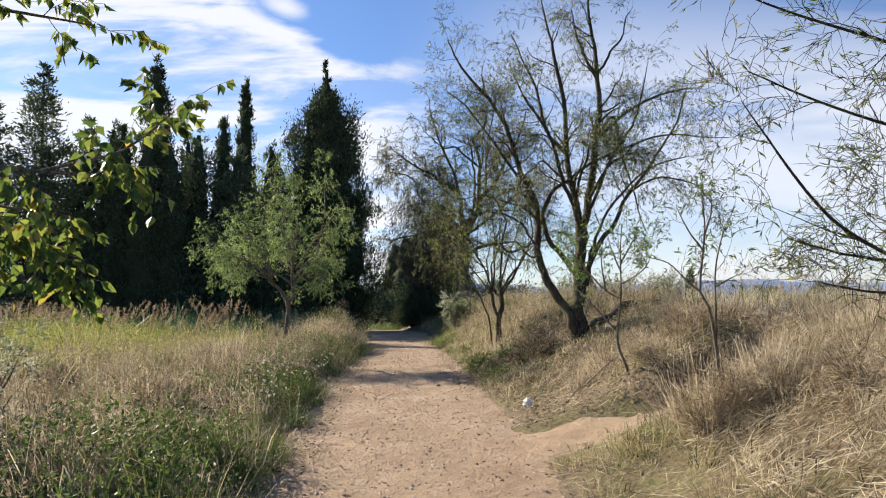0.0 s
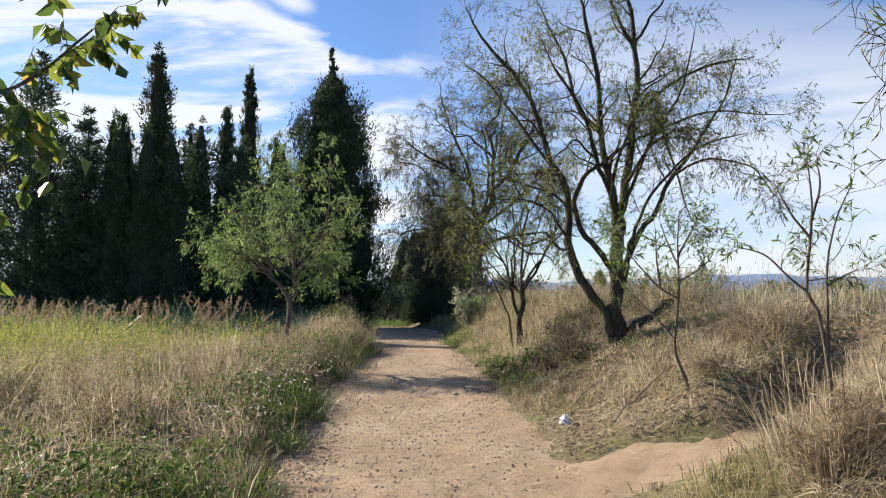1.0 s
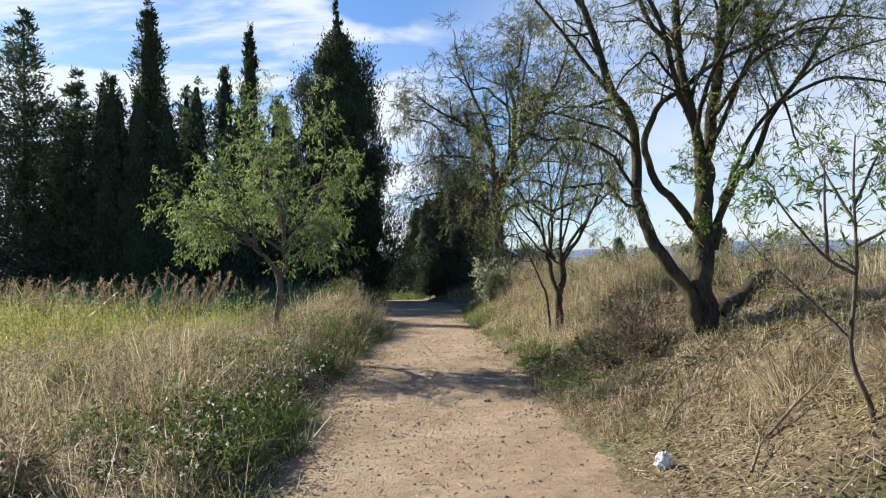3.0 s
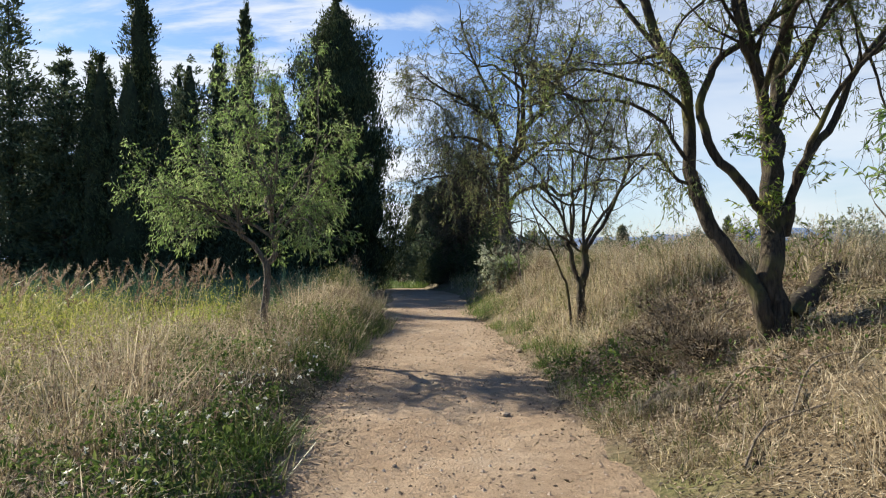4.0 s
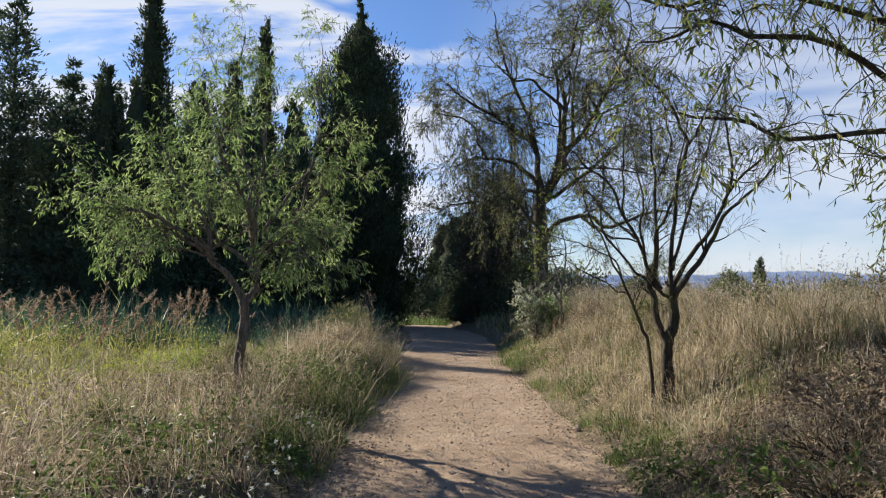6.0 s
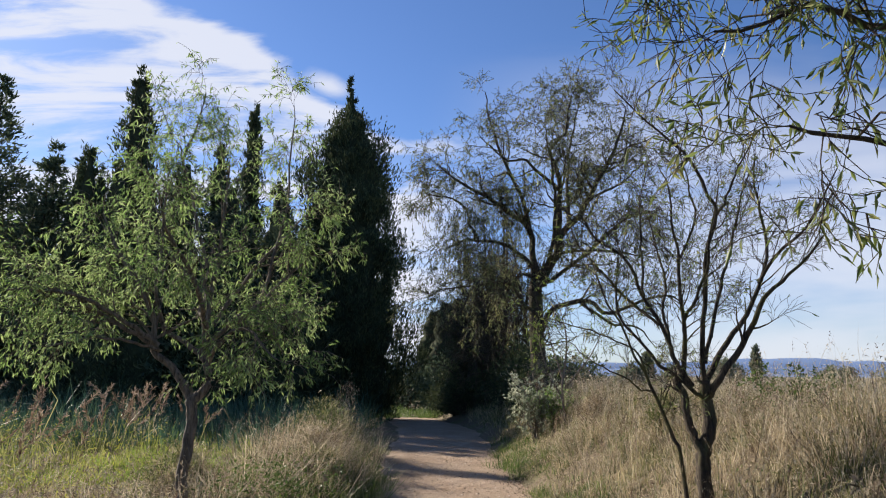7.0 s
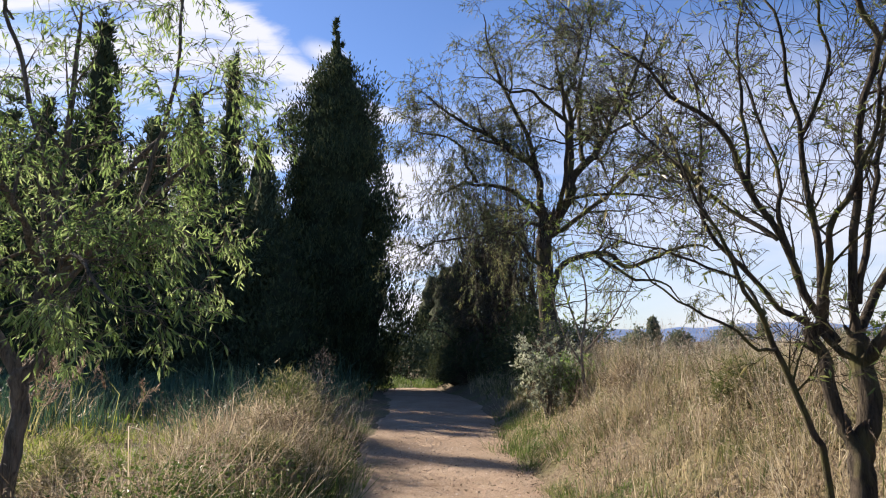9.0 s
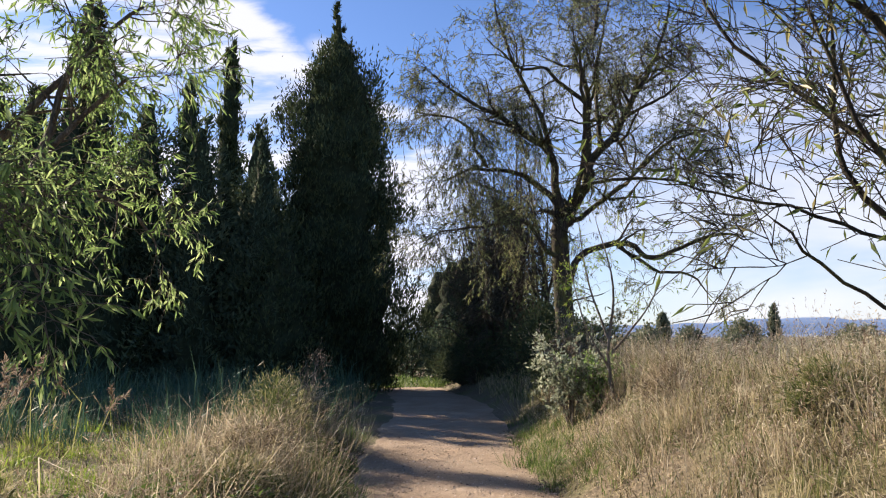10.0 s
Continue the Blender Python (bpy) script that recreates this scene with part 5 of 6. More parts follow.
def overhanging_willow():
    x, y = 4.15, 2.35
    z = rooted(x, y)
    r = (x, y, z)
    root = thing("willow_tree", r, "nearly bare willow whose thin branches reach into the view", "tree")
    t = Tree(91, levels=4, per_metre=(4.0, 5.0, 6.0, 5.0), ratio=(0.36, 0.52, 0.52, 0.5), rise=(0.10, 0.05, -0.03, -0.1), leaves=9, leaf=(0.058, 0.011), leaf_droop=0.2, shortest=0.12,
             clip=lambda p: p[0] + x > 1.72)
    L = lambda pts: local([(0.01 + 0.84 * a, -0.27 + 0.84 * b, 0.22 + 0.84 * c) for a, b, c in pts], r)
    t.limb(local([(x, y, z), (4.05, 2.35, 1.8), (3.95, 2.4, 2.6), (4.1, 2.4, 4.1)], r), 0.09, 0.03, 9, 0.9, 0.3)
    t.limb(L([(4.8, 3.1, 1.2), (3.9, 3.1, 1.45), (3.1, 3.1, 1.85), (2.7, 3.1, 2.3), (2.4, 3.1, 2.75)]), 0.017, 0.003, 7, 0.25, 0.7, 20)
    t.limb(L([(4.75, 3.1, 2.2), (3.9, 3.2, 2.5), (3.1, 3.2, 2.75), (2.5, 3.2, 3.0)]), 0.014, 0.004, 7, 0.25, 0.8)
    t.limb(L([(4.7, 3.2, 2.8), (3.8, 3.3, 3.2), (3.0, 3.4, 3.5), (2.5, 3.4, 3.7)]), 0.014, 0.004, 7, 0.25, 0.8)
    t.limb(L([(3.6, 3.1, 1.6), (3.1, 3.2, 1.7), (2.75, 3.2, 1.8)]), 0.011, 0.004, 6, 0.3, 0.5)
    t.limb(L([(4.0, 3.1, 1.4), (3.4, 3.3, 1.42), (3.0, 3.3, 1.5)]), 0.012, 0.004, 6, 0.3, 0.5)
    t.finish(root, MAT_BARK, MAT_WILLOW)


# ---- grass ----
def in_box(rng, n, box):
    return rng.uniform(box[0], box[1], n), rng.uniform(box[2], box[3], n)


def edge_l(y):
    return left_edge(y) + 0.12 * waves(y * 0, y * 1.3, 2.0) + 0.10 * waves(y * 0, y * 5.1, 0.4)


def edge_r(y):
    return right_edge(y) + 0.11 * waves(y * 0, y * 1.3, 2.0) + 0.10 * waves(y * 0, y * 4.7, 1.4)


def on_left(x, y, rng):
    return x < edge_l(y)


def stalks_left(x, y, rng):
    return on_left(x, y, rng) & ((y < 15.3) | (x > -2.6))


def tall_left(x, y, rng):
    return on_left(x, y, rng) & (waves(x * 2.0 + 3, y * 1.9, 0.9) + 0.35 * rng.normal(size=len(x)) > -0.22)


def tall_right(x, y, rng):
    return on_right(x, y, rng) & (waves(x * 2.0, y * 2.0, 4.2) + 0.35 * rng.normal(size=len(x)) > -0.25)


def bare_slope(x, y):
    """Where the bank below the willow is scraped bare."""
    return smooth(1.2, 1.6, x) * smooth(3.9, 3.2, x) * smooth(8.2, 9.0, y) * smooth(13.0, 11.4, y + 0.5 * (2.5 - x))


def on_slope(x, y, rng):
    return tall_right(x, y, rng) & (rng.uniform(size=len(x)) > 0.85 * bare_slope(x, y))


def on_spur(x, y):
    return track(x, y)


def on_right(x, y, rng):
    return (x > edge_r(y)) & (rng.uniform(size=len(x)) > on_spur(x, y) * 1.35)


def tussocks(name, seed, count, per, box, tall, radius, width, material, label, keep=None, spread=0.45, clumped=True, vary=None, category="grass"):
    """Tufts whose blades fan out from a narrow foot; the blades of a tuft share its height and lean."""
    rng = np.random.default_rng(seed)
    cx, cy = in_box(rng, count, box)
    if keep is not None:
        ok = keep(cx, cy, rng)
        cx, cy = cx[ok], cy[ok]
    k = len(cx)
    spot = mottle(cx, cy, 0.75, 3)
    if clumped:
        ok = spot + 0.06 * rng.normal(size=k) > 0.43
        cx, cy, spot = cx[ok], cy[ok], spot[ok]
        k = len(cx)
    size = (0.30 + 0.95 * rng.uniform(size=k) ** 1.8) * (1 + 0.35 * waves(cx * 1.1, cy * 1.1, seed)) * (0.30 + 1.35 * spot if clumped else 1)
    if vary is not None:
        size = size * vary(cx, cy)
    la, lm = 12.6 * mottle(cx, cy, 1.1, seed + 5) + rng.normal(size=k) * 0.7, np.abs(rng.normal(size=k)) * 0.45
    i = np.repeat(np.arange(k), rng.poisson(per, k))
    n = len(i)
    a = rng.uniform(0, 2 * math.pi, n)
    rr = np.sqrt(rng.uniform(size=n)) * radius * (0.5 + size[i])
    x, y = cx[i] + rr * np.cos(a), cy[i] + rr * np.sin(a)
    h = rng.uniform(tall[0], tall[1], n) * size[i]
    out = spread * rng.uniform(0.1, 1.3, n) * (0.4 + rr / radius)
    lean = np.stack((np.cos(a) * out + np.cos(la[i]) * lm[i], np.sin(a) * out + np.sin(la[i]) * lm[i]), -1)
    lean = lean * (h * np.minimum(1.0, 1.25 / (np.linalg.norm(lean, axis=1) + 1e-6)))[:, None]
    v, f = blade_mesh(np.stack((x, y, height(x, y) - 0.015), -1), h, rng.uniform(width[0], width[1], n), lean, rng)
    return tagged(part_np(name, v, f, material, None, label), category=category, kind="stuff")


def flakes(name, seed, n, box, size, material, label, keep=None, lift=0.012, category="leaf litter", flat=0.3):
    """Dead leaves and bits of straw lying on the ground."""
    rng = np.random.default_rng(seed)
    x, y = in_box(rng, n, box)
    if keep is not None:
        ok = keep(x, y, rng)
        x, y = x[ok], y[ok]
    n = len(x)
    a = rng.uniform(0, 6.28, n)
    axis = np.stack((np.cos(a), np.sin(a), rng.normal(size=n) * flat), -1)
    gx = (height(x + 0.05, y) - height(x - 0.05, y)) / 0.1
    gy = (height(x, y + 0.05) - height(x, y - 0.05)) / 0.1
    axis[:, 2] += gx * axis[:, 0] + gy * axis[:, 1]
    base = np.stack((x, y, np.maximum(height(x, y), path_z(y) - 9 * (np.abs(x) > 1.6)) + lift + rng.uniform(0, 0.03, n)), -1)
    v, f = leaf_mesh(base, axis, rng.uniform(size[0], size[1], n), rng.uniform(size[2], size[3], n), rng, 0.4)
    return tagged(part_np(name, v, f, material, None, label), category=category, kind="stuff")


def flecks(name, seed, n, box, tall, size, material, label, keep=None, vary=None, category="grass"):
    """Seeds, husks and small dry leaves held at all heights in the grass."""
    rng = np.random.default_rng(seed)
    x, y = in_box(rng, n, box)
    if keep is not None:
        ok = keep(x, y, rng)
        x, y = x[ok], y[ok]
    n = len(x)
    h = tall[0] + (tall[1] - tall[0]) * rng.beta(1.6, 1.6, n)
    h = h * (0.3 + 1.35 * mottle(x, y, 0.75, 3)) * (1 if vary is None else vary(x, y))
    pos = np.stack((x, y, height(x, y) + h), -1)
    v, f = leaf_mesh(pos, rng.normal(size=(n, 3)), rng.uniform(size[0], size[1], n), rng.uniform(size[2], size[3], n), rng, 0.4)
    return tagged(part_np(name, v, f, material, None, label), category=category, kind="stuff")


def plumes(name, seed, count, box, tall, stalk, material, head, label, keep=None, bits=16, bit=(0.05, 0.010), head_len=0.22, bend=0.25, part_of=None):
    """Upright stalks with feathery seed heads."""
    rng = np.random.default_rng(seed)
    x, y = in_box(rng, count, box)
    if keep is not None:
        ok = keep(x, y, rng)
        x, y = x[ok], y[ok]
    k = len(x)
    h = rng.uniform(tall[0], tall[1], k)
    a = rng.uniform(-1.6, 1.6, k) + 3.14 * (rng.uniform(size=k) < 0.25)
    lean = np.stack((np.cos(a), np.sin(a)), -1) * (h * bend * rng.uniform(0.2, 1.2, k))[:, None]
    base = np.stack((x, y, height(x, y) - 0.02), -1)
    v, f = blade_mesh(base, h, stalk, lean, rng)
    ob = tagged(part_np(name, v, f, material, None, label), category="grass", kind="stuff")
    i = np.repeat(np.arange(k), bits)
    t = rng.uniform(0, 1, len(i))
    tip = base + np.concatenate((lean, h[:, None]), 1) - np.array((0, 0, 0.35)) * np.linalg.norm(lean, axis=1)[:, None]
    mid = base + np.concatenate((lean * 0.3, 0.55 * h[:, None]), 1)
    d = unit(tip - mid)
    pos = tip[i] - d[i] * (t * head_len)[:, None]
    v, f = leaf_mesh(pos, d[i] * 0.8 + rng.normal(size=(len(i), 3)) * 0.45, bit[0] * rng.uniform(0.6, 1.3, len(i)), bit[1], rng)
    part_np("seed_head", v, f, head, ob, "", False, "stuff")
    return ob


def meadow():
    near_left = lambda x, y: (0.90 + 0.45 * smooth(-1.5, -2.1, x) - 0.15 * smooth(-3.0, -4.5, x) - 0.60 * smooth(4.2, 1.6, y) - 0.16 * smooth(6.0, 7.5, y) * smooth(13.5, 12.0, y)) * (1 - 0.76 * smooth(12.5, 15.5, y) * smooth(-2.3, -2.9, x))
    tussocks("thatch", 160, 1500, 16, (-5.0, -1.0, 0.3, 22), (0.05, 0.16), 0.14, (0.006, 0.012), MAT_SHADE_THATCH, "matted old grass under the verge tufts, coloured dark as shade", on_left, 0.9, False)
    tussocks("dry_grass", 101, 2600, 25, (-6.2, -1.2, 0.3, 21), (0.25, 0.58), 0.10, (0.004, 0.009), MAT_DRY, "dense tufted dry brown grass beside the path", tall_left, 0.95, vary=near_left)
    tussocks("straw", 102, 380, 22, (-6.2, -1.7, 0.3, 21), (0.26, 0.54), 0.09, (0.002, 0.0035), MAT_TAN, "thin bleached straw tufts beside the path", tall_left, 0.9, vary=near_left)
    tussocks("half_dry_grass", 103, 2100, 22, (-6.5, -0.9, 0.3, 22), (0.18, 0.44), 0.11, (0.004, 0.008), MAT_MIXED, "half-green grass tufts in the verge", on_left, 0.7, vary=lambda x, y: 1 - 0.66 * smooth(12.5, 15.5, y) * smooth(-2.3, -2.9, x))
    tussocks("green_grass", 104, 700, 30, (-1.85, -0.8, 0.3, 24), (0.14, 0.36), 0.10, (0.005, 0.010), MAT_GREEN, "green grass along the path edge", on_left, 0.7)
    flecks("herb_leaf", 161, 34000, (-2.5, -0.8, 0.3, 21), (0.02, 0.36), (0.025, 0.065, 0.014, 0.032), MAT_GREEN, "leafy green herbs along the path edge", lambda x, y, rng: on_left(x, y, rng) & (waves(x * 1.2, y * 1.7, 2.4) + 0.25 * rng.normal(size=len(x)) > 0.05), lambda x, y: 0.3 + 0.7 * smooth(left_edge(y), left_edge(y) - 0.35, x), "herb")
    flecks("ground_herb", 166, 5000, (-4.6, -1.5, 0.8, 4.2), (0.01, 0.12), (0.02, 0.05, 0.012, 0.028), MAT_GREEN, "low green herbs between the dry tufts", lambda x, y, rng: on_left(x, y, rng) & (waves(x * 2.2, y * 2.4, 5.4) + 0.25 * rng.normal(size=len(x)) > 0.2), None, "herb")
    tussocks("half_dry_grass", 105, 1100, 13, (-14.0, -6.0, 4, 23), (0.35, 0.65), 0.16, (0.008, 0.016), MAT_MIXED, "half-dry meadow grass", None, 0.6)
    tussocks("reed", 106, 1000, 13, (-13.0, -3.6, 9.0, 20.5), (0.5, 1.1), 0.12, (0.010, 0.022), MAT_REED, "tall yellow-green reeds in the meadow", lambda x, y, rng: rng.uniform(size=len(x)) < (0.15 + 0.85 * smooth(9, 16, y + 0.5 * (-4 - x))) * (0.12 + 0.88 * smooth(-4.2, -6.2, x)), 0.75, vary=lambda x, y: (smooth(-3.6, -6.0, x) * 0.5 + 0.5) * (0.6 + 0.4 * smooth(10, 20, y)) * (1 - 0.6 * smooth(15.0, 17.0, y) * smooth(-7.5, -5.5, x)), category="reed")
    tussocks("reed", 107, 1500, 13, (-16.0, -2.2, 20.3, 34.0), (0.5, 1.0), 0.14, (0.012, 0.024), MAT_SHADE_REED, "reeds coloured dark blue-green for the shade of the conifers", None, 0.3, category="reed")
    plumes("plumed_reed", 108, 250, (-14.0, -4.4, 13.5, 21.0), (0.85, 1.42), 0.012, MAT_REED, MAT_PLUME, "tall reeds with brown feathery plumes", None, 48, (0.075, 0.016), 0.38, 0.45)
    plumes("dry_herb", 141, 1500, (-6.0, -1.6, 0.5, 21.0), (0.25, 0.6), 0.004, MAT_LITTER, MAT_PLUME, "brown withered herbs with fuzzy seed heads in the verge", stalks_left, 18, (0.026, 0.013), 0.30, 0.4)
    plumes("dry_herb", 142, 700, (1.7, 5.0, 10.5, 25.0), (0.25, 0.65), 0.004, MAT_LITTER, MAT_PLUME, "brown withered herbs with fuzzy seed heads on the bank", on_right, 18, (0.026, 0.013), 0.30, 0.4)
    plumes("plumed_grass", 109, 1100, (-6.0, -1.8, 1.0, 21.0), (0.5, 0.85), 0.003, MAT_TAN, MAT_PLUME, "thin dry stalks with small brown seed heads", stalks_left, 14, (0.024, 0.007), 0.20, 0.25)
    tussocks("dry_grass", 162, 140, 56, (-2.9, -1.4, 17.3, 22.2), (0.40, 0.85), 0.16, (0.004, 0.008), MAT_DRY, "high tangled dry grass at the path edge", on_left, 0.8)
    tussocks("half_dry_grass", 110, 230, 50, (-2.8, -1.35, 17.5, 22.4), (0.40, 0.80), 0.16, (0.003, 0.006), MAT_MIXED, "high tangled dry grass at the path edge", on_left, 0.55)
    tussocks("green_grass", 111, 760, 22, (-5.6, -2.3, 16.6, 22.5), (0.12, 0.28), 0.14, (0.006, 0.011), MAT_BRIGHT, "patch of bright green grass", None, 0.5)
    flecks("seed_husk", 150, 26000, (-6.0, -1.45, 0.3, 21.5), (0.05, 0.55), (0.02, 0.055, 0.004, 0.011), MAT_DRY, "dry husks and leaves held in the verge grass", tall_left, near_left)
    flecks("grass_leaf", 151, 22000, (-6.0, -1.3, 0.3, 22), (0.03, 0.36), (0.03, 0.08, 0.005, 0.012), MAT_MIXED, "half-dry leaves in the verge grass", on_left, near_left)
    flecks("seed_husk", 152, 19000, (1.5, 5.2, 10.0, 25), (0.05, 0.60), (0.02, 0.055, 0.004, 0.011), MAT_TAN, "dry husks and leaves held in the bank grass", on_slope, lambda x, y: 0.35 + 0.65 * smooth(1.4, 2.4, x))
    flecks("grass_leaf", 153, 18000, (1.3, 5.2, 9.0, 25), (0.03, 0.45), (0.03, 0.08, 0.005, 0.012), MAT_MIXED, "half-dry leaves in the bank grass", on_slope, lambda x, y: 0.35 + 0.65 * smooth(1.4, 2.4, x))
    flecks("seed_husk", 154, 9000, (5.0, 14.0, 8, 32), (0.10, 0.60), (0.03, 0.08, 0.008, 0.02), MAT_TAN, "dry husks in the field grass")
    flecks("yellow_herb", 170, 52000, (-11.0, -3.2, 6.0, 19.5), (0.06, 0.74), (0.025, 0.065, 0.006, 0.014), MAT_YELLOW_HERB, "fuzzy yellow-green herbs in the meadow", lambda x, y, rng: (rng.uniform(size=len(x)) < smooth(6.0, 13.0, y - 0.95 * (x + 4.0))) & ((y < 16.0) | (x < -6.0)) & (mottle(x, y, 1.4, 8) + 0.1 * rng.normal(size=len(x)) > 0.36), None, "herb")
    # the bank
    worn = lambda x, y, rng: on_right(x, y, rng) & (rng.uniform(size=len(x)) > 0.30 * smooth(5.0, 6.0, y) * smooth(11.5, 10.0, y) * smooth(1.5, 2.2, x))
    tussocks("dry_grass", 112, 1500, 20, (1.25, 4.8, 5.2, 12), (0.08, 0.22), 0.10, (0.004, 0.008), MAT_DRY, "short dry grass on the worn bank", worn, 1.1)
    tussocks("straw", 168, 450, 20, (1.4, 4.8, 5.6, 12), (0.09, 0.22), 0.12, (0.003, 0.005), MAT_TAN, "arching bleached straw on the worn bank", worn, 1.5)
    tussocks("half_dry_grass", 169, 260, 22, (1.4, 4.8, 5.8, 12), (0.10, 0.28), 0.12, (0.004, 0.008), MAT_MIXED, "half-green tufts on the worn bank", worn, 0.9)
    tussocks("dry_grass", 167, 26, 36, (2.4, 3.3, 3.2, 4.2), (0.24, 0.50), 0.13, (0.003, 0.007), MAT_DRY, "tall dry grass round the foot of the young tree", on_right, 0.8, False)
    tussocks("thatch", 163, 800, 16, (1.5, 5.0, 9.8, 25), (0.05, 0.18), 0.14, (0.006, 0.012), MAT_SHADE_THATCH, "matted old grass on the bank, coloured dark as shade", on_right, 0.9, False)
    tussocks("dry_grass", 113, 1800, 23, (1.4, 5.0, 10.4, 25), (0.28, 0.60), 0.10, (0.004, 0.009), MAT_DRY, "dense dry grass on the bank", on_slope, 1.0, vary=lambda x, y: 0.45 + 0.55 * smooth(1.4, 2.4, x))
    tussocks("straw", 114, 800, 22, (1.5, 5.0, 11.0, 25), (0.34, 0.70), 0.10, (0.0025, 0.0045), MAT_TAN, "tall thin bleached grass on the bank", on_slope, 0.9, vary=lambda x, y: 0.45 + 0.55 * smooth(1.4, 2.4, x))
    tussocks("half_dry_grass", 115, 1000, 24, (1.0, 4.6, 10.5, 25), (0.25, 0.55), 0.12, (0.004, 0.008), MAT_MIXED, "half-green grass on the bank", on_slope, 0.45, vary=lambda x, y: 0.5 + 0.5 * smooth(1.4, 2.4, x))
    tussocks("green_grass", 116, 420, 26, (0.85, 1.8, 12.0, 25), (0.10, 0.24), 0.10, (0.005, 0.010), MAT_GREEN, "low green grass at the foot of the bank", on_right, 0.6)
    tussocks("half_dry_grass", 117, 130, 26, (1.25, 2.0, 6.2, 9.5), (0.08, 0.18), 0.09, (0.003, 0.007), MAT_MIXED, "half-green tufts at the foot of the bank", on_right, 0.6)
    flakes("leaf_litter", 176, 9000, (1.35, 3.6, 8.6, 12.6), (0.018, 0.045, 0.008, 0.018), MAT_LITTER, "curled dead leaves on the bare slope", on_right, 0.02, "leaf litter", 0.6)
    flecks("herb_leaf", 177, 2600, (1.25, 2.1, 9.4, 12.8), (0.01, 0.16), (0.02, 0.055, 0.012, 0.03), MAT_GREEN, "low green herbs at the foot of the bank", lambda x, y, rng: on_right(x, y, rng) & (mottle(x, y, 0.5, 21) + 0.1 * rng.normal(size=len(x)) > 0.56), None, "herb")
    flecks("herb_leaf", 178, 2200, (2.0, 3.8, 8.4, 14.0), (0.01, 0.20), (0.02, 0.05, 0.012, 0.028), MAT_GREEN, "scattered green herbs on the slope", lambda x, y, rng: mottle(x, y, 0.55, 22) + 0.08 * rng.normal(size=len(x)) > 0.66, None, "herb")
    tussocks("half_dry_grass", 179, 1500, 15, (1.6, 6.0, 12.2, 24), (0.14, 0.38), 0.15, (0.004, 0.009), MAT_MIXED, "matted half-dry grass between the tufts", on_right, 0.9, False)
    tussocks("dry_grass", 180, 1000, 15, (1.8, 6.0, 11.6, 24), (0.16, 0.42), 0.15, (0.004, 0.008), MAT_DRY, "matted dry grass between the tufts", on_slope, 1.1, False)
    low_front = lambda x, y: 0.32 + 0.68 * smooth(2.6, 3.6, x + 0.6 * smooth(3.2, 4.4, y))
    tussocks("dry_grass", 118, 300, 40, (1.55, 5.0, 0.6, 6.4), (0.12, 0.30), 0.12, (0.003, 0.006), MAT_DRY, "arching dry grass tufts by the side track", on_right, 1.0, vary=low_front)
    tussocks("straw", 164, 150, 36, (2.2, 4.6, 1.6, 5.0), (0.18, 0.42), 0.10, (0.0025, 0.005), MAT_TAN, "arching bleached straw tufts by the side track", on_right, 1.2, vary=low_front)
    tussocks("half_dry_grass", 119, 90, 46, (1.35, 2.3, 1.4, 4.4), (0.10, 0.26), 0.11, (0.003, 0.007), MAT_MIXED, "half-green tufts by the path", on_right, 0.8)
    tussocks("thatch", 165, 600, 16, (1.5, 5.5, 1.0, 10.2), (0.05, 0.20), 0.12, (0.005, 0.010), MAT_SHADE_THATCH, "matted old grass by the side track, coloured dark as shade", on_right, 1.1)
    tussocks("dry_grass", 120, 800, 30, (2.4, 6.5, 3.4, 10.5), (0.14, 0.34), 0.12, (0.003, 0.007), MAT_DRY, "dry grass along the top of the bank", lambda x, y, rng: on_right(x, y, rng) & (x > 2.45 + 1.35 * smooth(4.2, 6.5, y)), 0.8)
    tussocks("dry_grass", 171, 34, 40, (2.2, 3.1, 3.5, 4.4), (0.50, 0.85), 0.15, (0.003, 0.006), MAT_DRY, "high reddish dry grass round the young tree", on_right, 0.95, False)
    tussocks("straw", 172, 40, 34, (2.7, 4.8, 1.8, 4.4), (0.16, 0.36), 0.13, (0.0025, 0.005), MAT_TAN, "high arching straw round the young tree", on_right, 1.7, False)
    tussocks("dry_grass", 173, 70, 44, (2.5, 4.3, 6.5, 7.6), (0.20, 0.45), 0.14, (0.003, 0.007), MAT_DRY, "dry tufts above the side track", on_right, 0.8, False)
    flakes("lying_straw", 174, 6000, (2.2, 5.0, 0.8, 4.4), (0.08, 0.30, 0.004, 0.008), MAT_TAN, "bleached cut straw lying by the side track", on_right, 0.05, "straw", 0.35)
    plumes("plumed_grass", 175, 150, (3.8, 8.5, 3.6, 9.0), (0.5, 0.95), 0.004, MAT_TAN, MAT_TAN, "tall bleached stalks on top of the bank", None, 10, (0.035, 0.007), 0.20, 0.35)
    plumes("plumed_grass", 121, 420, (3.6, 9.0, 3.0, 24.0), (0.55, 1.0), 0.0035, MAT_TAN, MAT_TAN, "tall bleached stalks on top of the bank", None, 10, (0.03, 0.006), 0.16, 0.3)
    plumes("plumed_grass", 122, 420, (1.7, 3.6, 11.0, 25.0), (0.6, 0.95), 0.003, MAT_TAN, MAT_PLUME, "thin stalks with seed heads on the bank", on_right, 9, (0.022, 0.006), 0.14, 0.22)
    tussocks("half_dry_grass", 123, 2100, 13, (4.6, 16.0, 8, 36), (0.30, 0.62), 0.16, (0.007, 0.014), MAT_MIXED, "half-dry field grass above the bank", None, 0.45)
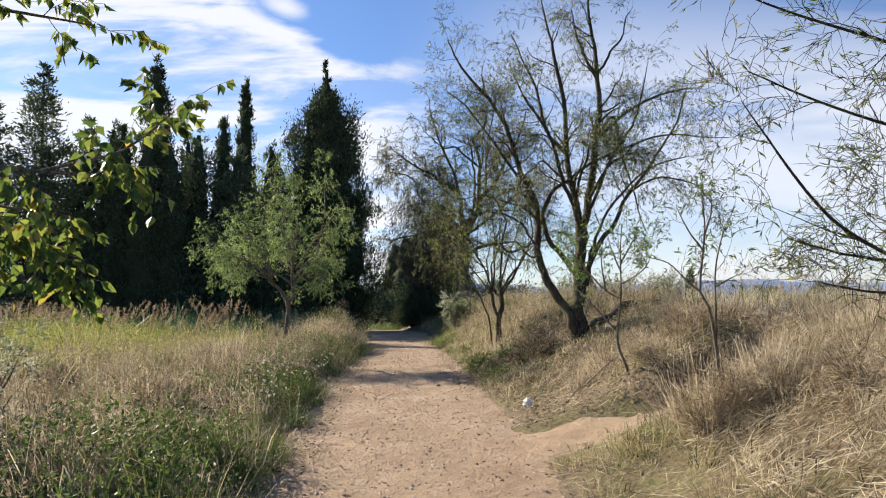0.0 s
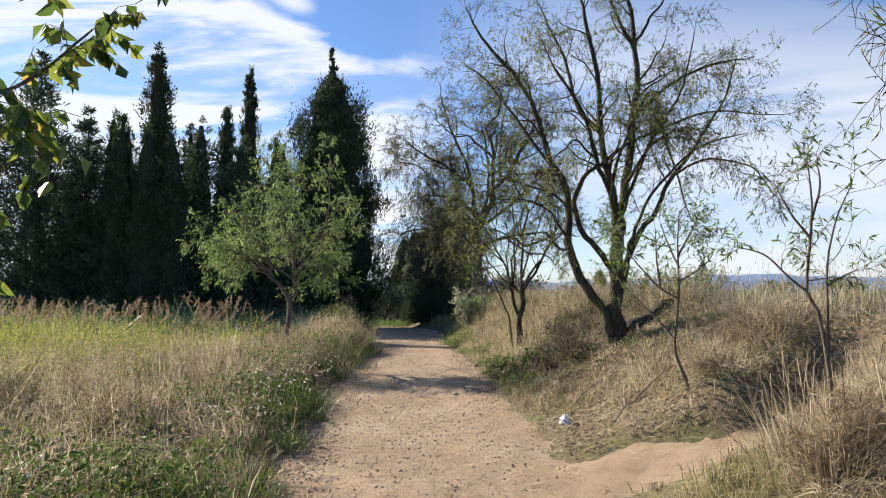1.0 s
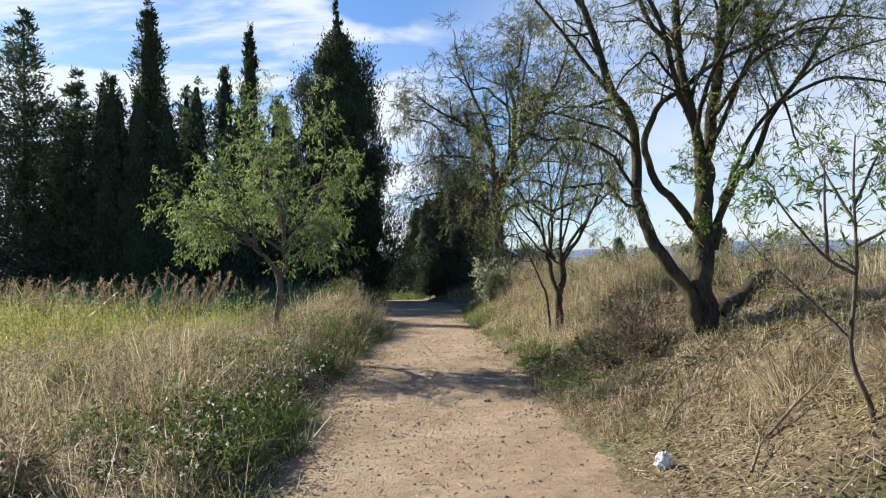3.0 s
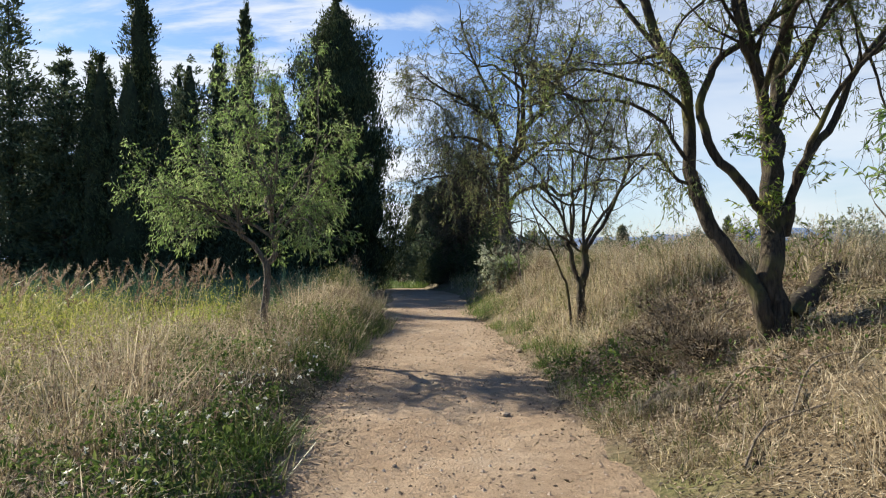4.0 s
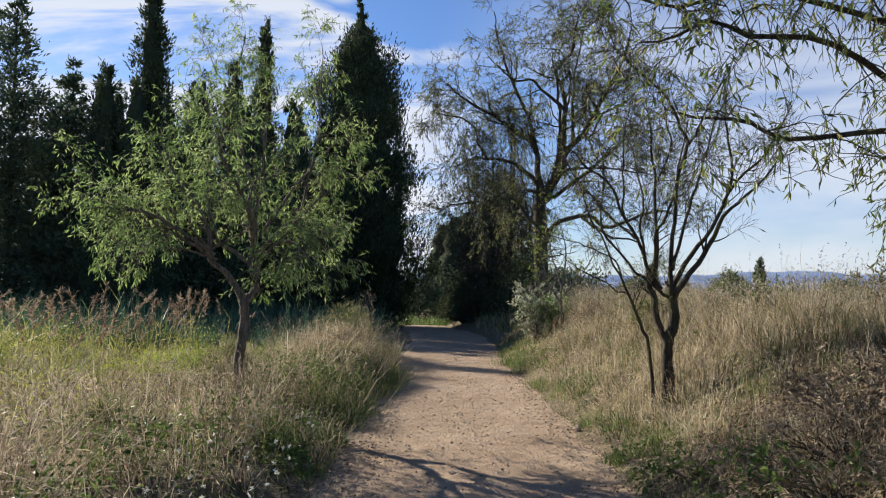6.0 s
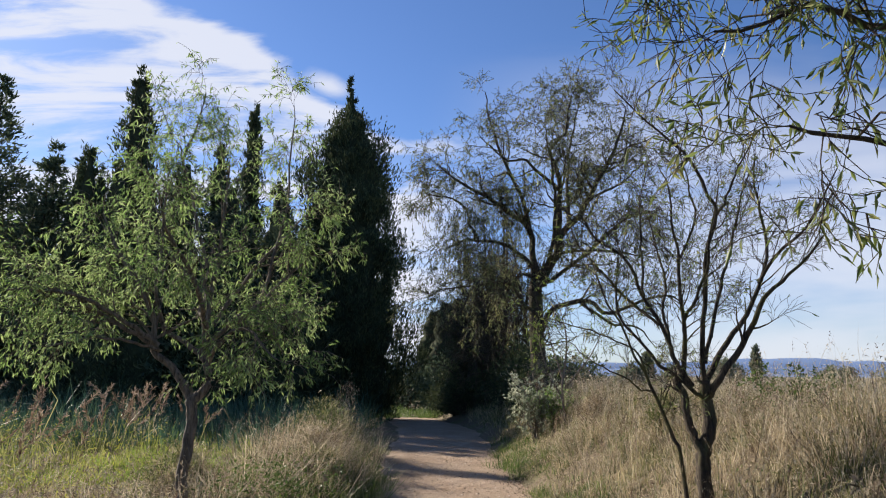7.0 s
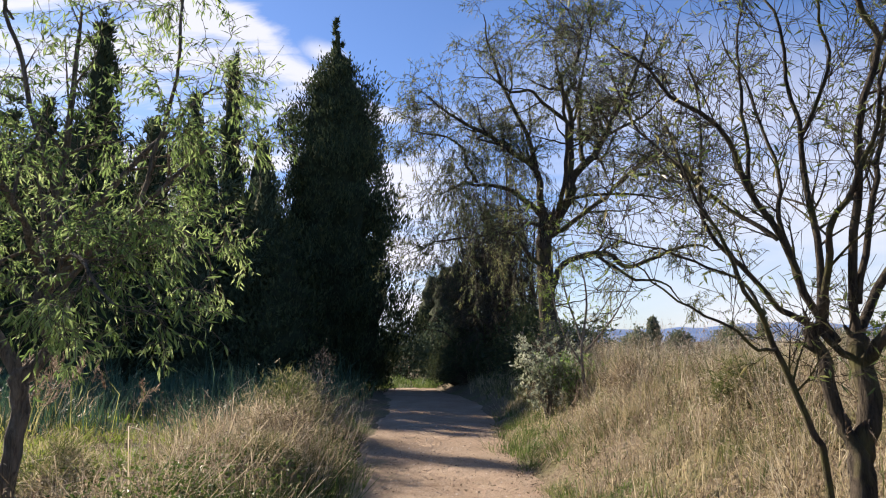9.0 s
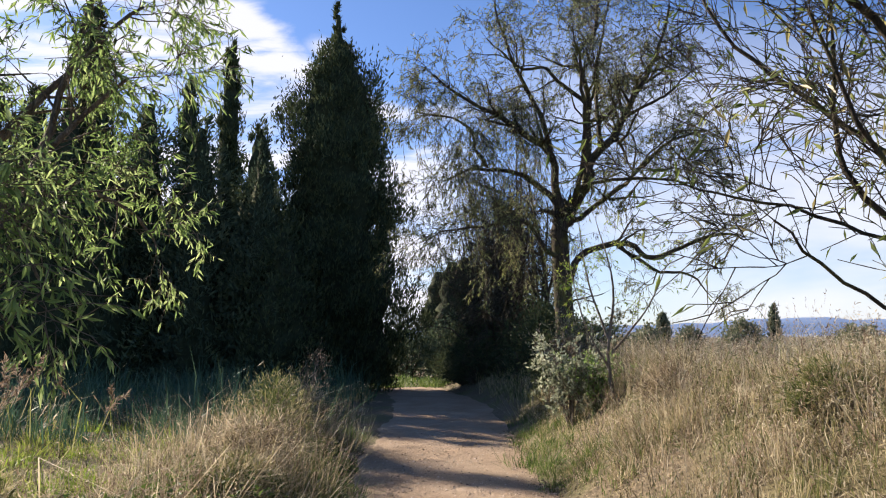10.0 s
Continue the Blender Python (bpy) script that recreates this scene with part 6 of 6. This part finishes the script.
    tussocks("dry_grass", 124, 1200, 13, (4.6, 16.0, 4, 36), (0.30, 0.66), 0.16, (0.006, 0.012), MAT_TAN, "dry field grass above the bank", None, 0.45)
    tussocks("half_dry_grass", 125, 2000, 7, (3.0, 120, 34, 130), (0.4, 0.9), 0.6, (0.04, 0.10), MAT_DRY, "pale dry grass of the far field", lambda x, y, rng: x > 4, 0.45)
    tussocks("green_grass", 126, 260, 16, (-3.6, 0.6, 41.5, 50), (0.2, 0.5), 0.25, (0.02, 0.04), MAT_GREEN, "sunlit green grass beyond the shaded path", None, 0.45)
    tussocks("green_grass", 127, 700, 14, (1.0, 5.0, 24.5, 36), (0.25, 0.6), 0.14, (0.008, 0.016), MAT_MIXED, "shaded grass and weeds under the willow", lambda x, y, rng: x > 1.35 - 1.6 * smooth(26, 45, y), 0.6)
    tussocks("green_grass", 128, 350, 14, (-3.4, -1.3, 22.0, 33), (0.15, 0.4), 0.14, (0.008, 0.016), MAT_MIXED, "shaded grass at the path edge", lambda x, y, rng: x < -1.95 - 1.6 * smooth(26, 45, y), 0.6)
    flakes("leaf_litter", 130, 14000, (1.35, 4.6, 5.4, 12.5), (0.02, 0.05, 0.008, 0.022), MAT_LITTER, "brown dead leaves on the worn bank", on_right)
    flakes("lying_straw", 131, 8000, (1.3, 4.8, 0.6, 12.5), (0.10, 0.32, 0.003, 0.006), MAT_TAN, "trampled straw lying on the bank", on_right, 0.015, "straw", 0.18)
    flakes("lying_straw", 132, 7000, (-5.0, -1.3, 0.5, 14), (0.10, 0.30, 0.003, 0.005), MAT_TAN, "fallen straw between the tufts", on_left, 0.02, "straw", 0.5)
    flakes("leaf_litter", 133, 2000, (0.85, 1.5, 9.0, 24), (0.02, 0.04, 0.008, 0.02), MAT_LITTER, "dead leaves along the path edge", None, 0.035)
    flakes("leaf_litter", 135, 2600, (-1.4, -0.75, 0.5, 15), (0.015, 0.045, 0.006, 0.02), MAT_LITTER, "dead leaves and crumbs along the verge edge", None, 0.035)
    flakes("leaf_litter", 134, 2200, (-1.5, 1.4, 0.5, 24), (0.02, 0.05, 0.006, 0.02), MAT_LITTER, "scattered dead leaves on the path", None, 0.035)
    # small white flowers at the green edge
    rng = np.random.default_rng(140)
    n = 90
    x, y = rng.uniform(-1.9, -1.35, n), rng.uniform(6.0, 13, n)
    i = np.repeat(np.arange(n), 7)
    c = np.stack((x, y, height(x, y) + rng.uniform(0.20, 0.38, n)), -1)[i]
    v, f = leaf_mesh(c, rng.normal(size=(len(i), 3)) + np.array((0, 0, 0.6)), 0.022, 0.013, rng)
    tagged(part_np("white_flower", v, f, MAT_FLOWER, None, "small white flower heads in the green path edge"), category="flower", kind="stuff")


# ---- stones, sticks and litter ----
def stone_mesh(seed, flat=0.6):
    rng = np.random.default_rng(seed)
    bm = bmesh.new()
    bmesh.ops.create_icosphere(bm, subdivisions=1, radius=1)
    s = rng.uniform(0.6, 1.3, 3)
    for v in bm.verts:
        v.co = Vector((v.co.x * s[0], v.co.y * s[1], v.co.z * flat)) * rng.uniform(0.8, 1.15)
    me = bpy.data.meshes.new("stone")
    bm.to_mesh(me)
    bm.free()
    me.materials.append(MAT_STONE)
    return me


def small_things():
    rng = np.random.default_rng(7)
    shapes = [stone_mesh(k) for k in range(6)]
    placed = [(1.22, 14.2, 0.055), (0.57, 10.1, 0.045), (0.02, 9.2, 0.030), (-0.38, 8.6, 0.030), (-0.16, 12.3, 0.030), (1.25, 14.4, 0.03), (0.75, 17.3, 0.03), (0.02, 11.5, 0.02)]
    placed += [(rng.uniform(-1.15, 1.15), rng.uniform(1.5, 16), rng.uniform(0.008, 0.020)) for _ in range(110)]
    for k, (x, y, r) in enumerate(placed):
        ob = new("stone", shapes[k % 6])
        ob.matrix_basis = pose(x, y, float(path_z(y)) + r * 0.25, 0, 0, rng.uniform(0, 360)) @ Matrix.Diagonal((r, r, r, 1))
        tagged(ob, "dark rounded stone on the sandy path" if r > 0.04 else "small brown stone on the sandy path", "stone", "stones on the path")
    n = 15000
    x, y = rng.normal(size=n) * 0.85, rng.uniform(0.5, 24, n)
    ok = np.abs(x) < 1.35
    x, y = x[ok], y[ok]
    n = len(x)
    r = rng.uniform(0.003, 0.007, n) + 0.013 * rng.uniform(size=n) ** 5
    c = np.stack((x, y, path_z(y) + 0.012 * waves(x * 3.3, y * 2.6, 0.2) + 0.008 * waves(x * 9, y * 8, 1.2)), -1)
    o = np.array([(1, 0, 0), (0, 1, 0), (-1, 0, 0), (0, -1, 0), (0, 0, 0.8)])
    v = (c[:, None] + o[None] * r[:, None, None] * rng.uniform(0.7, 1.4, (n, 5, 1))).reshape(-1, 3)
    b = np.arange(n)[:, None] * 5
    f = np.concatenate([b + np.array(q) for q in ((0, 1, 4), (1, 2, 4), (2, 3, 4), (3, 0, 4))])
    tagged(part_np("gravel", v, [f], MAT_GRAVEL, None, "fine gravel scattered over the path"), category="gravel", kind="stuff")

    # a crumpled white scrap at the path edge
    bm = bmesh.new()
    bmesh.ops.create_icosphere(bm, subdivisions=3, radius=1)
    for v in bm.verts:
        d = noise.noise(v.co * 2.3) * 0.45 + abs(noise.noise(v.co * 5.1)) * 0.3
        v.co = Vector((v.co.x * 0.05, v.co.y * 0.04, v.co.z * 0.045 + max(0, v.co.z) * 0.02)) * (1 + d)
    me = bpy.data.meshes.new("paper_scrap")
    bm.to_mesh(me)
    bm.free()
    me.materials.append(MAT_PAPER)
    ob = new("paper_scrap", me)
    ob.location = (1.54, 7.15, float(height(1.54, 7.15)) + 0.04)
    tagged(ob, "crumpled white paper scrap in the grass by the path", "litter")

    # clods and roots on the scraped slope
    n = 1500
    x, y = rng.uniform(1.3, 3.8, n), rng.uniform(8.3, 12.8, n)
    ok = (rng.uniform(size=n) < bare_slope(x, y)) & (x > edge_r(y))
    x, y = x[ok], y[ok]
    n = len(x)
    r = 0.012 + 0.045 * rng.uniform(size=n) ** 2.5
    o = np.array([(1, 0, 0), (0.5, 0.87, 0.1), (-0.5, 0.87, 0), (-1, 0, 0.1), (-0.5, -0.87, 0), (0.5, -0.87, 0.05), (0.1, 0.1, 0.8)])
    v = (np.stack((x, y, height(x, y) - 0.004), -1)[:, None] + o[None] * r[:, None, None] * rng.uniform(0.65, 1.4, (n, 7, 1))).reshape(-1, 3)
    b = np.arange(n)[:, None] * 7
    f = np.concatenate([b + np.array((k, (k + 1) % 6, 6)) for k in range(6)])
    tagged(part_np("soil_clod", v, [f], MAT_CLOD, None, "crumbling reddish soil clods on the scraped slope"), category="soil", kind="stuff")

    # fallen wood on the bank
    t = Tubes()
    pts = curve([(2.95, 9.62, 0), (3.5, 10.2, 0), (4.1, 10.8, 0), (4.7, 11.35, 0)], 16)
    pts[:, 2] = height(pts[:, 0], pts[:, 1]) + 0.05 + 0.03 * np.sin(np.arange(len(pts)))
    t.add(pts, np.linspace(0.12, 0.075, len(pts)) * (1 + 0.1 * np.sin(np.arange(len(pts)) * 2.1)), 10)
    me = mesh_np("fallen_log", np.concatenate(t.v), [np.concatenate(t.f)], MAT_BARK, True)
    tagged(new("fallen_log", me), "dark fallen log half sunk in the dry bank", "log")
    sticks = [((2.05, 8.9), (2.35, 9.1), (2.55, 8.7)), ((2.3, 8.3), (2.6, 8.6), (2.9, 8.5)), ((1.8, 7.9), (2.1, 8.2), (2.5, 8.15)), ((2.7, 7.7), (3.0, 8.0), (3.4, 8.0)), ((2.5, 10.1), (2.8, 10.5), (3.2, 10.5)),
              ((1.55, 9.3), (1.8, 9.6), (2.2, 9.55)), ((2.2, 7.0), (2.6, 7.1), (2.9, 7.4)), ((3.0, 6.0), (3.3, 6.3), (3.8, 6.3)), ((1.9, 6.6), (2.1, 6.9), (2.2, 7.3)), ((-2.6, 18.5), (-2.3, 18.9), (-2.0, 19.0))]
    for k, s in enumerate(sticks):
        t = Tubes()
        pts = curve([(a, b, 0) for a, b in s], 8)
        pts[:, 2] = height(pts[:, 0], pts[:, 1]) + 0.03 + 0.05 * np.sin(np.linspace(0, 3.1, len(pts)))
        t.add(pts, np.linspace(0.011, 0.005, len(pts)), 6)
        t.add(np.array([pts[3], pts[3] + (0.08, 0.06, 0.06), pts[3] + (0.2, 0.1, 0.04)]), np.array((0.006, 0.005, 0.003)), 5)
        me = mesh_np("stick", np.concatenate(t.v), [np.concatenate(t.f)], MAT_STICK, True)
        tagged(new("stick", me), "bleached dead stick lying on the ground", "stick", "sticks on the bank")


# ---- distance ----
def distance():
    for k, (x, y, h, w) in enumerate([(56.9, 138.3, 7.2, 0.9), (28.7, 109.0, 4.6, 0.8)]):
        conifer("cypress_tree", x, y, h, [(0, 0.7 * w), (0.2, w), (0.6, 0.8 * w), (0.9, 0.35 * w), (1, 0.05)], 400 + k, "small far cypress standing alone in the field", 90, 16, (0.7, 0.25), 0.8, MAT_FAR, 0.8, 0.3)
    for k, (x, y, h, w) in enumerate([(52, 140, 4.6, 3.4), (38.5, 128, 3.4, 1.8), (24, 100, 3.2, 1.6), (75, 145, 3.6, 3.6), (92, 150, 4.2, 4.4), (112, 150, 4.0, 4.5)]):
        clump_shrub("far_tree", x, y, w, h, 410 + k, MAT_FAR, "far rounded tree at the edge of the field", 60, 40, (0.5, 0.3))
    # ridges of hills
    for k, (dist, low, high, seed) in enumerate([(3000, 0.004, 0.030, 1.0), (2300, -0.004, 0.013, 4.0)]):
        a = np.radians(np.linspace(-100, 100, 260))
        d = a * 57.3
        crest = dist * (low + (high - low) * (0.5 + 0.5 * waves(d * 0.12, d * 0.03, seed) + 0.10 * waves(d * 0.7, d * 0.4, seed)))
        rows = []
        for s, back in ((0.0, -150), (0.6, -60), (1.0, 0), (0.0, 200)):
            rows.append(np.stack((np.sin(a) * (dist + back), np.cos(a) * (dist + back), crest * s - (3 if s == 0 else 0)), -1))
        v = np.concatenate(rows)
        n = len(a)
        i, j = np.meshgrid(np.arange(3), np.arange(n - 1), indexing="ij")
        q = np.stack((i * n + j, i * n + j + 1, (i + 1) * n + j + 1, (i + 1) * n + j), -1).reshape(-1, 4)
        part_np("backdrop", v, [q], MAT_HILL, None, "hills on the horizon, painted hazy blue", True, "structure")


big_willow()
stemmed_tree()
leafy_tree()
far_willow()
sapling("sapling", (2.59, 6.48), "thin forked young tree with fresh green leaves on the bank", 71, [(2.58, 6.48, 0.60), (2.51, 6.49, 0.79), (2.49, 6.51, 0.99), (2.55, 6.52, 1.44), (2.56, 6.54, 1.92), (2.59, 6.55, 2.24)], 0.020, MAT_SAPLING, 38,
        [[(2.49, 6.51, 0.99), (2.40, 6.60, 1.13), (2.24, 6.70, 1.34), (2.07, 6.80, 1.55), (2.01, 6.90, 1.70)], [(2.55, 6.52, 1.38), (2.37, 6.51, 1.48), (2.20, 6.47, 1.64), (2.07, 6.44, 1.79), (1.94, 6.40, 1.95)],
         [(2.555, 6.53, 1.55), (2.69, 6.50, 1.63), (2.82, 6.45, 1.74), (2.87, 6.40, 1.86)], [(2.56, 6.54, 1.80), (2.73, 6.62, 2.04), (2.84, 6.70, 2.17)], [(2.56, 6.53, 1.68), (2.51, 6.67, 1.93), (2.49, 6.80, 2.15)],
         [(2.37, 6.51, 1.48), (2.30, 6.40, 1.75), (2.28, 6.35, 2.05)]], (8, 7, 5))
sapling("sapling", (2.64, 4.14), "thin young tree with sparse narrow green leaves, on the bank", 72, [(2.62, 4.16, 0.95), (2.57, 4.16, 1.31), (2.50, 4.16, 1.44), (2.53, 4.16, 1.74), (2.56, 4.16, 2.00), (2.54, 4.16, 2.29)], 0.016, MAT_SAPLING, 26,
        [[(2.50, 4.16, 1.44), (2.40, 4.18, 1.53), (2.26, 4.22, 1.68), (2.08, 4.25, 1.74)], [(2.63, 4.16, 1.05), (2.62, 4.14, 1.34), (2.62, 4.12, 1.62), (2.68, 4.10, 1.90), (2.77, 4.07, 2.12)], [(2.54, 4.16, 1.78), (2.43, 4.20, 1.96), (2.35, 4.24, 2.17)],
         [(2.62, 4.13, 1.48), (2.71, 4.12, 1.53), (2.80, 4.08, 1.58)], [(2.55, 4.16, 1.90), (2.64, 4.2, 2.12), (2.65, 4.24, 2.30)]], (6, 6, 4))
sapling("sapling", (2.15, 21.0), "leafy young tree beside the path", 73, [(2.1, 21.0, 1.4), (2.2, 21.0, 2.3), (2.0, 21.0, 3.2)], 0.03, MAT_BRIGHT, 30,
        [[(2.1, 21, 1.2), (1.8, 21, 1.8), (1.6, 20.9, 2.6)], [(2.15, 21, 1.4), (2.6, 20.8, 2.0), (2.9, 20.8, 2.6)], [(2.1, 21, 1.6), (1.9, 21.2, 2.4), (1.8, 21.2, 3.2)]])
conifer_belt()
path_end()
overhanging_tree()
overhanging_willow()
shrubs()
distance()
small_things()
meadow()
